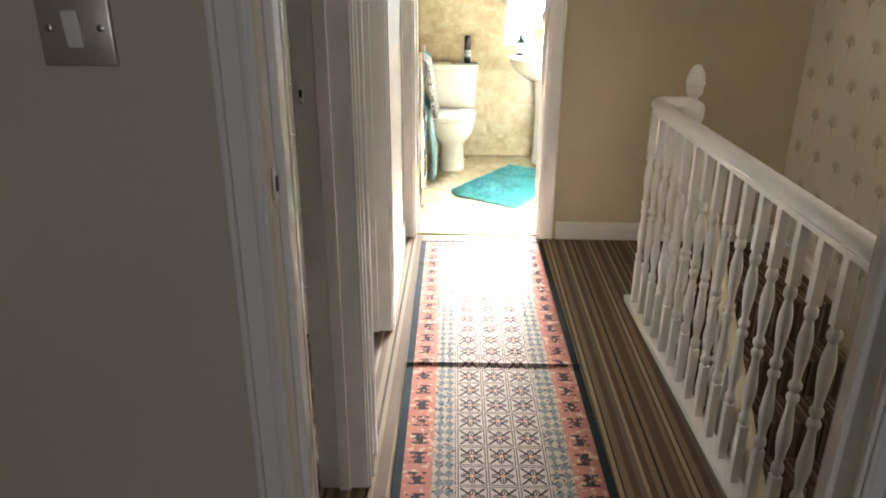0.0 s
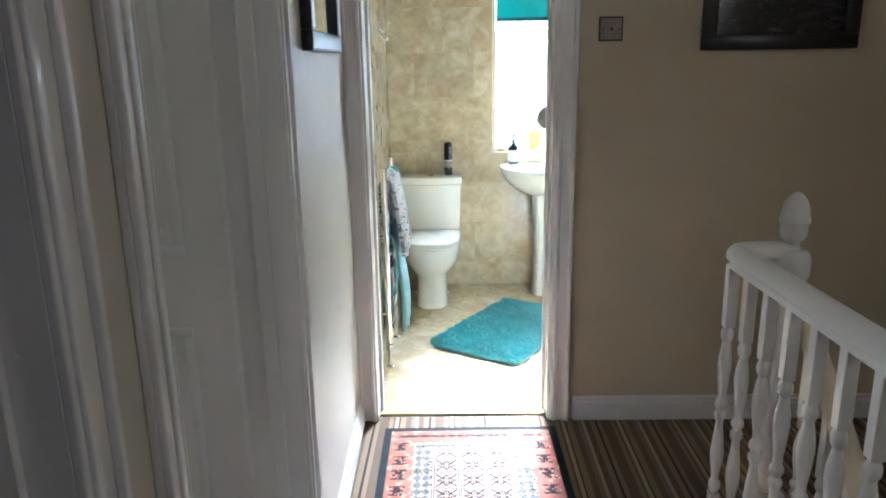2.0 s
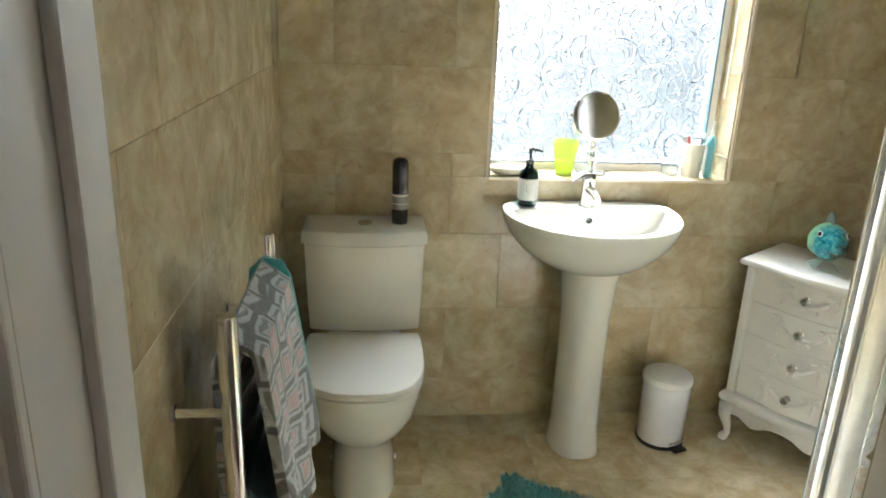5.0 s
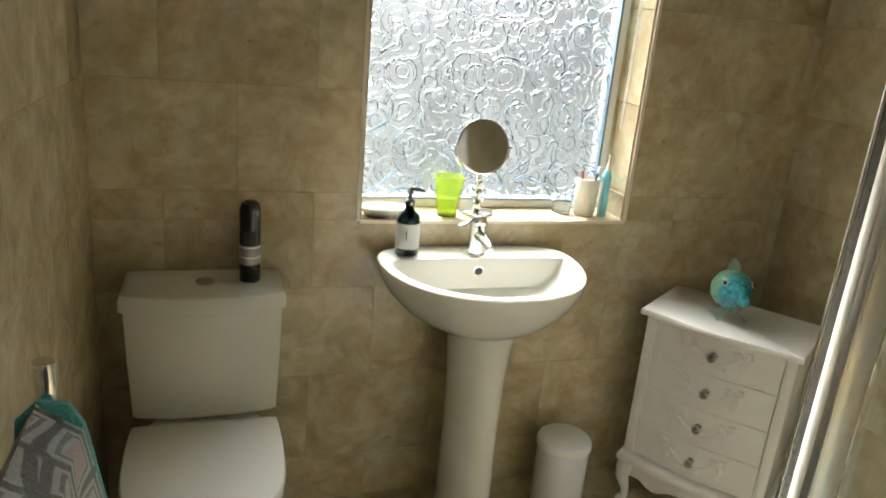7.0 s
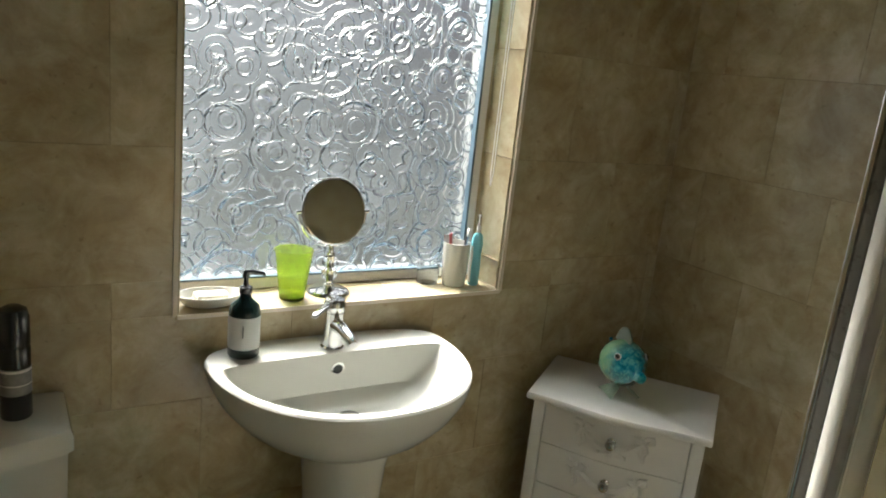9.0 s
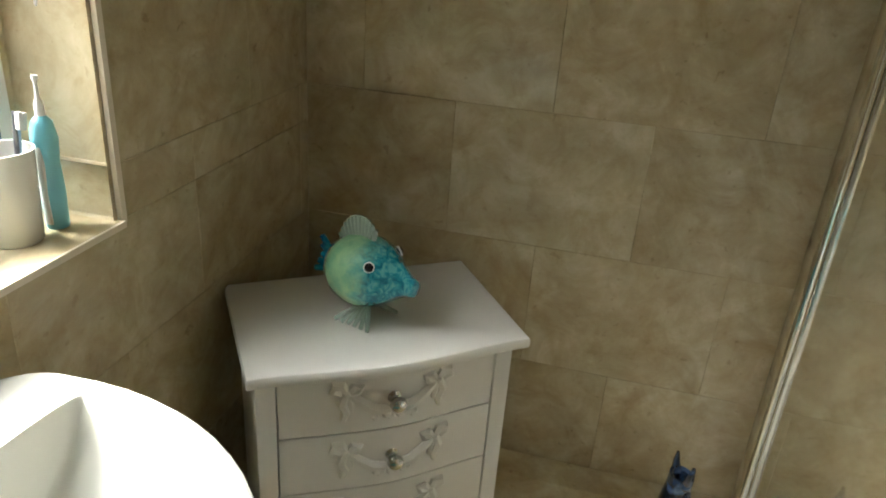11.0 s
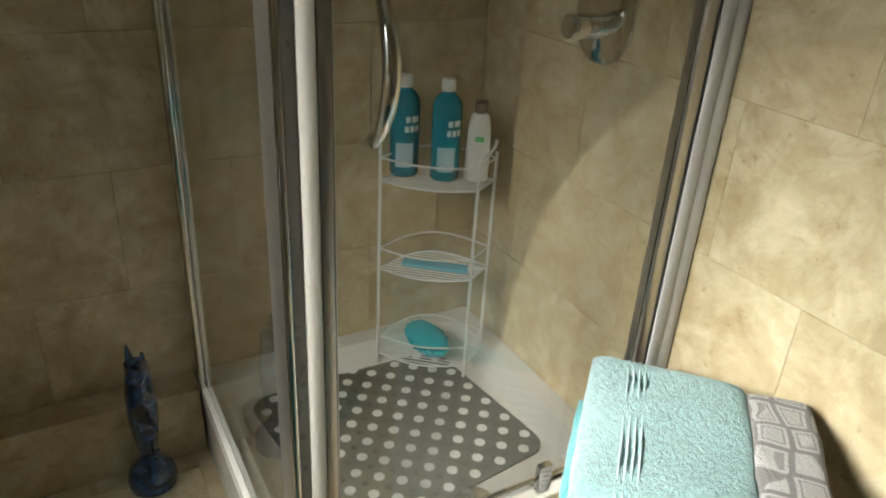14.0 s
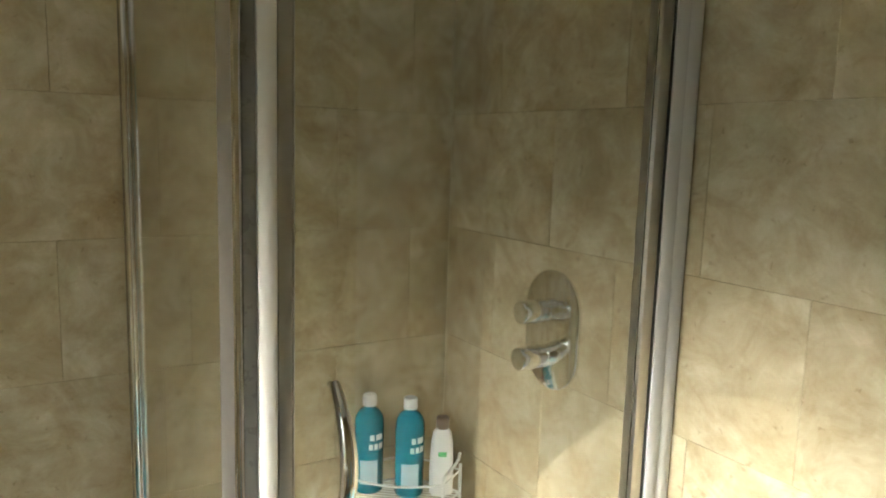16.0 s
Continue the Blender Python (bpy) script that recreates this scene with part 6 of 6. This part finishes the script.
# ---- towel rail on the left wall ----
rail = thing("towel_radiator", "chrome ladder towel radiator on the tiled wall", "towel radiator", (XL, 4.245, 0.15))
for y in (-0.205, 0.205):
    part("upright", lathe([(0.014, 0), (0.016, 0.003), (0.016, 0.875), (0.014, 0.88)], 20, at=(0.09, y, 0)), M_chrome, rail)
for z in (0.04, 0.12, 0.20, 0.36, 0.44, 0.52, 0.66, 0.73, 0.79):
    part("cross_bar", tube([(0.09, -0.19, z), (0.098, -0.1, z), (0.10, 0, z), (0.098, 0.1, z), (0.09, 0.19, z)], 0.0095, 12), M_chrome, rail)
for y in (-0.205, 0.205):
    for z in (0.14, 0.72):
        part("wall_bracket", turned(lathe([(0.014, 0), (0.014, 0.006), (0.008, 0.008), (0.008, 0.076)], 16), pose(0, y, z, 0, 90)), M_chrome, rail)
    part("valve", lathe([(0.013, -0.06), (0.017, -0.055), (0.017, -0.025), (0.011, -0.02), (0.011, 0.0)], 16, at=(0.09, y, 0)), M_chrome, rail)
    part("pipe", lathe([(0.0075, -0.15), (0.0075, -0.06)], 12, at=(0.09, y, 0)), M_chrome, rail)
    part("pipe_collar", lathe([(0.020, -0.15), (0.020, -0.145), (0.009, -0.138)], 20, at=(0.09, y, 0)), M_chrome, rail)


def hung(name, label, y0, y1, ztop, drop_front, drop_back, mat_, edge_mat=None, x_mid=-0.012, thick=0.012, seed=0, flare=0.02):
    """A towel over a rail bar, hanging in soft folds on both sides."""
    t = thing(name, label, "towel", (x_mid, (y0 + y1) / 2, ztop))
    nu, nv = 26, 20
    w = (y1 - y0) / 2

    def shape(u, v, off):
        # v: 0 back hem .. 1 front hem
        total = drop_back + drop_front + 0.06
        s = v * total
        y = u * w
        fold = 0.010 * math.sin(u * 7 + seed) + 0.006 * math.sin(u * 15 + 2 * seed)
        if s < drop_back:
            z = -(drop_back - s)
            x = -0.022 - off + fold * min(1, -z * 4) * 0.3
        elif s < drop_back + 0.06:
            a = math.pi * (s - drop_back) / 0.06
            x, z = -(0.022 + off) * math.cos(a), (0.022 + off) * math.sin(a)
        else:
            z = -(s - drop_back - 0.06)
            k = min(1, -z * 3)
            x = 0.022 + off + flare * k + fold * k
            y = u * w * (1 + 0.10 * k * math.sin(seed + 1)) + 0.012 * math.sin(z * 6 + seed) * k
        return (x, y, z)
    bm = bmesh.new()
    layers = []
    for off in (0.0, thick):
        layers.append([[bm.verts.new(shape(-1 + 2 * i / nu, j / nv, off)) for i in range(nu + 1)] for j in range(nv + 1)])
    for L in layers:
        for j in range(nv):
            for i in range(nu):
                bm.faces.new((L[j][i], L[j][i + 1], L[j + 1][i + 1], L[j + 1][i]))
    A_, B_ = layers
    for j in range(nv):
        for i in (0, nu):
            bm.faces.new((A_[j][i], A_[j + 1][i], B_[j + 1][i], B_[j][i]))
    for i in range(nu):
        for j in (0, nv):
            bm.faces.new((A_[j][i], A_[j][i + 1], B_[j][i + 1], B_[j][i]))
    bmesh.ops.recalc_face_normals(bm, faces=bm.faces)
    part("cloth", bm, mat_, t)
    if edge_mat:
        for side in (1,):
            part("hem", tube([Vector(shape(side, j / 40, thick / 2)) for j in range(41)], thick * 0.62, 8), edge_mat, t, "teal hem")
    return t


hung("hanging_towel", "pink and grey trellis towel over a chrome rail bar", 4.06, 4.42, 0.15 + 0.80, 0.36, 0.30, M_towel_pink, M_towel_teal, seed=1, flare=0.045, thick=0.018)
hung("hanging_towel", "dusty blue terry towel hanging below the patterned one", 4.07, 4.40, 0.15 + 0.525, 0.50, 0.40, M_towel_blue, None, seed=3, flare=0.035, thick=0.016)

hook = thing("robe_hook", "small chrome double robe hook on the tiled wall", "robe hook", (XL, 4.885, 1.705))
hook.scale = (1.3, 1.5, 1.4)
part("plate", turned(lathe([(0.018, 0), (0.018, 0.005), (0.012, 0.008)], 20), pose(0, 0, 0, 0, 90)), M_chrome, hook)
part("prong", tube([(0.006, 0, 0.0), (0.03, -0.01, -0.01), (0.05, -0.018, 0.008), (0.055, -0.02, 0.028)], [0.006, 0.005, 0.005, 0.007], 10), M_chrome, hook)
part("prong", tube([(0.006, 0, 0.0), (0.02, 0.008, -0.03), (0.035, 0.014, -0.045), (0.045, 0.018, -0.035)], [0.006, 0.005, 0.005, 0.006], 10), M_chrome, hook)


# ---- bath rug ----
brug = thing("bath_rug", "turquoise shaggy bath rug lying askew on the tiles", "bath rug", (0.635, 4.525, 0.0), 57.2)
RW, RD = 0.425, 0.262
bm = ring_loft(bmesh.new(), [rrect(-RW, RW, -RD, RD, 0.03, 0.0), rrect(-RW - 0.004, RW + 0.004, -RD - 0.004, RD + 0.004, 0.034, 0.010), rrect(-RW + 0.01, RW - 0.01, -RD + 0.01, RD - 0.01, 0.03, 0.018)])
part("backing", bm, M_rug_shag, brug)
rng = np.random.default_rng(4)
N = 26000
px_, py_ = rng.uniform(-RW - 0.006, RW + 0.006, N), rng.uniform(-RD - 0.006, RD + 0.006, N)
ang, lean, ln_ = rng.uniform(0, 2 * math.pi, N), rng.uniform(0.3, 1.0, N), rng.uniform(0.024, 0.046, N)
flow = np.array([noise.noise(Vector((float(a) * 7, float(b) * 7, 0))) for a, b in zip(px_, py_)]) * 4
ang = ang * 0.45 + flow
verts = np.zeros((N, 4, 3))
wd = 0.0026
dx_, dy_ = np.cos(ang), np.sin(ang)
tipx, tipy = dx_ * ln_ * lean, dy_ * ln_ * lean
tz = 0.014 + ln_ * (1 - lean * 0.62)
verts[:, 0] = np.stack([px_ - dy_ * wd, py_ + dx_ * wd, np.full(N, 0.012)], 1)
verts[:, 1] = np.stack([px_ + dy_ * wd, py_ - dx_ * wd, np.full(N, 0.012)], 1)
verts[:, 2] = np.stack([px_ + tipx * 0.6 + dy_ * wd * 0.8, py_ + tipy * 0.6 - dx_ * wd * 0.8, 0.012 + (tz - 0.012) * 0.85], 1)
verts[:, 3] = np.stack([px_ + tipx, py_ + tipy, tz * 0.9], 1)
idx = np.arange(N)[:, None] * 4
faces = np.concatenate([idx + np.array([[0, 1, 2]]), idx + np.array([[0, 2, 3]])])
me = bpy.data.meshes.new("tuft")
me.from_pydata(verts.reshape(-1, 3).tolist(), [], faces.tolist())
me.materials.append(M_rug_shag)
tuft = new("tuft", me)
tuft.parent = brug
tagged(tuft, "long shaggy turquoise tufts", kind="stuff")


# ---- tiles, piece by piece ----
TW, THT, GAP = 0.39, 0.283, 0.0003
TILE_CACHE = {}


def tile_mesh(w, h, depth, mat_):
    key = (round(w, 3), round(h, 3), round(depth, 3), mat_.name)
    if key not in TILE_CACHE:
        bm = bmesh.new()
        c = 0.0010
        a = [bm.verts.new((x, y, -depth)) for x, y in ((-w / 2, -h / 2), (w / 2, -h / 2), (w / 2, h / 2), (-w / 2, h / 2))]
        m1 = [bm.verts.new((x, y, -c)) for x, y in ((-w / 2, -h / 2), (w / 2, -h / 2), (w / 2, h / 2), (-w / 2, h / 2))]
        b2 = [bm.verts.new((x, y, 0)) for x, y in ((-w / 2 + c, -h / 2 + c), (w / 2 - c, -h / 2 + c), (w / 2 - c, h / 2 - c), (-w / 2 + c, h / 2 - c))]
        for i in range(4):
            j = (i + 1) % 4
            bm.faces.new((a[i], a[j], m1[j], m1[i]))
            bm.faces.new((m1[i], m1[j], b2[j], b2[i]))
        bm.faces.new(b2)
        TILE_CACHE[key] = mesh_of(bm, "tile", mat_)
    return TILE_CACHE[key]


def lay(parent, origin, udir, vdir, u0, u1, v0, v1, joint_even, joint_odd, row0, mat_, holes_=(), depth=0.010):
    """Lays tiles in running bond on a rectangle; u and v are lengths along udir and vdir from origin."""
    udir, vdir = Vector(udir), Vector(vdir)
    n = udir.cross(vdir)
    rot = Matrix((udir, vdir, n)).transposed().to_4x4()
    k = math.floor((v0 - row0) / THT)
    v = row0 + k * THT
    while v < v1 - 0.001:
        a, b2 = max(v, v0), min(v + THT, v1)
        cuts = sorted({a, b2, *[h[2] for h in holes_ if a < h[2] < b2], *[h[3] for h in holes_ if a < h[3] < b2]})
        j0 = joint_even if k % 2 == 0 else joint_odd
        for c0, c1 in zip(cuts, cuts[1:]):
            if c1 - c0 < 0.008:
                continue
            u = j0 + math.floor((u0 - j0) / TW) * TW
            while u < u1 - 0.001:
                spans = [(max(u, u0), min(u + TW, u1))]
                for h in holes_:
                    if h[2] < (c0 + c1) / 2 < h[3]:
                        spans = [q for s in spans for q in ((s[0], min(s[1], h[0])), (max(s[0], h[1]), s[1])) if q[1] - q[0] > 0.006]
                for s0, s1 in spans:
                    if s1 - s0 < 0.006:
                        continue
                    o = new("tile", tile_mesh(s1 - s0 - GAP, c1 - c0 - GAP, depth, mat_))
                    m = Matrix.Translation(Vector(origin) + udir * (s0 + s1) / 2 + vdir * (c0 + c1) / 2) @ rot
                    o.parent = parent
                    o.matrix_basis = m
                u += TW
        v += THT
        k += 1


OB = {o.name: o for o in scene.objects}
ZR = 0.160 - THT
lay(OB["wall_bathroom_front"], (0, YF, 0), (1, 0, 0), (0, 0, 1), XL, XR, 0.0, CEIL, 0.25, 0.063, ZR, M_tile, [(WX0, WX1, WZ0, WZ1)])
lay(OB["wall_bathroom_right"], (XR, 0, 0), (0, -1, 0), (0, 0, 1), -YF, -YD, 0.0, CEIL, -4.55, -4.745, ZR, M_tile)
lay(OB["wall_bathroom_left"], (XL, 0, 0), (0, 1, 0), (0, 0, 1), YD, YF, 0.0, CEIL, 4.70, 4.505, ZR, M_tile)
lay(OB["wall_between"], (0, YD, 0), (-1, 0, 0), (0, 0, 1), -XR, -XL, 0.0, CEIL, -1.064, -1.259, ZR, M_tile, [(-DR - 0.0, -DL, -0.01, DOOR_H)])
lay(OB["floor_bathroom"], (0, 0, 0), (1, 0, 0), (0, 1, 0), XL, XR, 3.54, YF, 0.16, 0.355, 3.62, M_floor_tile)
sillp = structure("window_reveal", boxes((WX0 - T, WX1 + T, YF + 0.02, WY, WZ0 - 0.03, WZ0 - 0.0102)), M_grout, "travertine tiled window reveal and sill")
lay(sillp, (0, YF - 0.006, WZ0), (1, 0, 0), (0, 1, 0), WX0, WX1, 0.0, WY - YF + 0.006, 0.74, 0.74, 0.0, M_tile)
lay(sillp, (WX0, 0, 0), (0, -1, 0), (0, 0, 1), -WY, -YF, WZ0, WZ1, 0, 0, ZR, M_tile)
lay(sillp, (WX1, 0, 0), (0, 1, 0), (0, 0, 1), YF, WY, WZ0, WZ1, 0, 0, ZR, M_tile)
lay(sillp, (0, YF, WZ1), (1, 0, 0), (0, -1, 0), WX0, WX1, -(WY - YF), 0.0, 0.74, 0.74, -1.0, M_tile)
# pale edge trims round the window opening
structure("reveal_trim", boxes((WX1 - 0.004, WX1 + 0.006, YF - 0.004, YF + 0.004, WZ0 - 0.004, WZ1), (WX0 - 0.006, WX0 + 0.004, YF - 0.004, YF + 0.004, WZ0 - 0.004, WZ1), (WX0 + 0.004, WX1 - 0.004, YF - 0.010, YF - 0.0065, WZ0 - 0.008, WZ0 + 0.0015)), plain("cream_edge_trim", (0.66, 0.58, 0.45), 0.3), "cream plastic edge trim round the window opening")
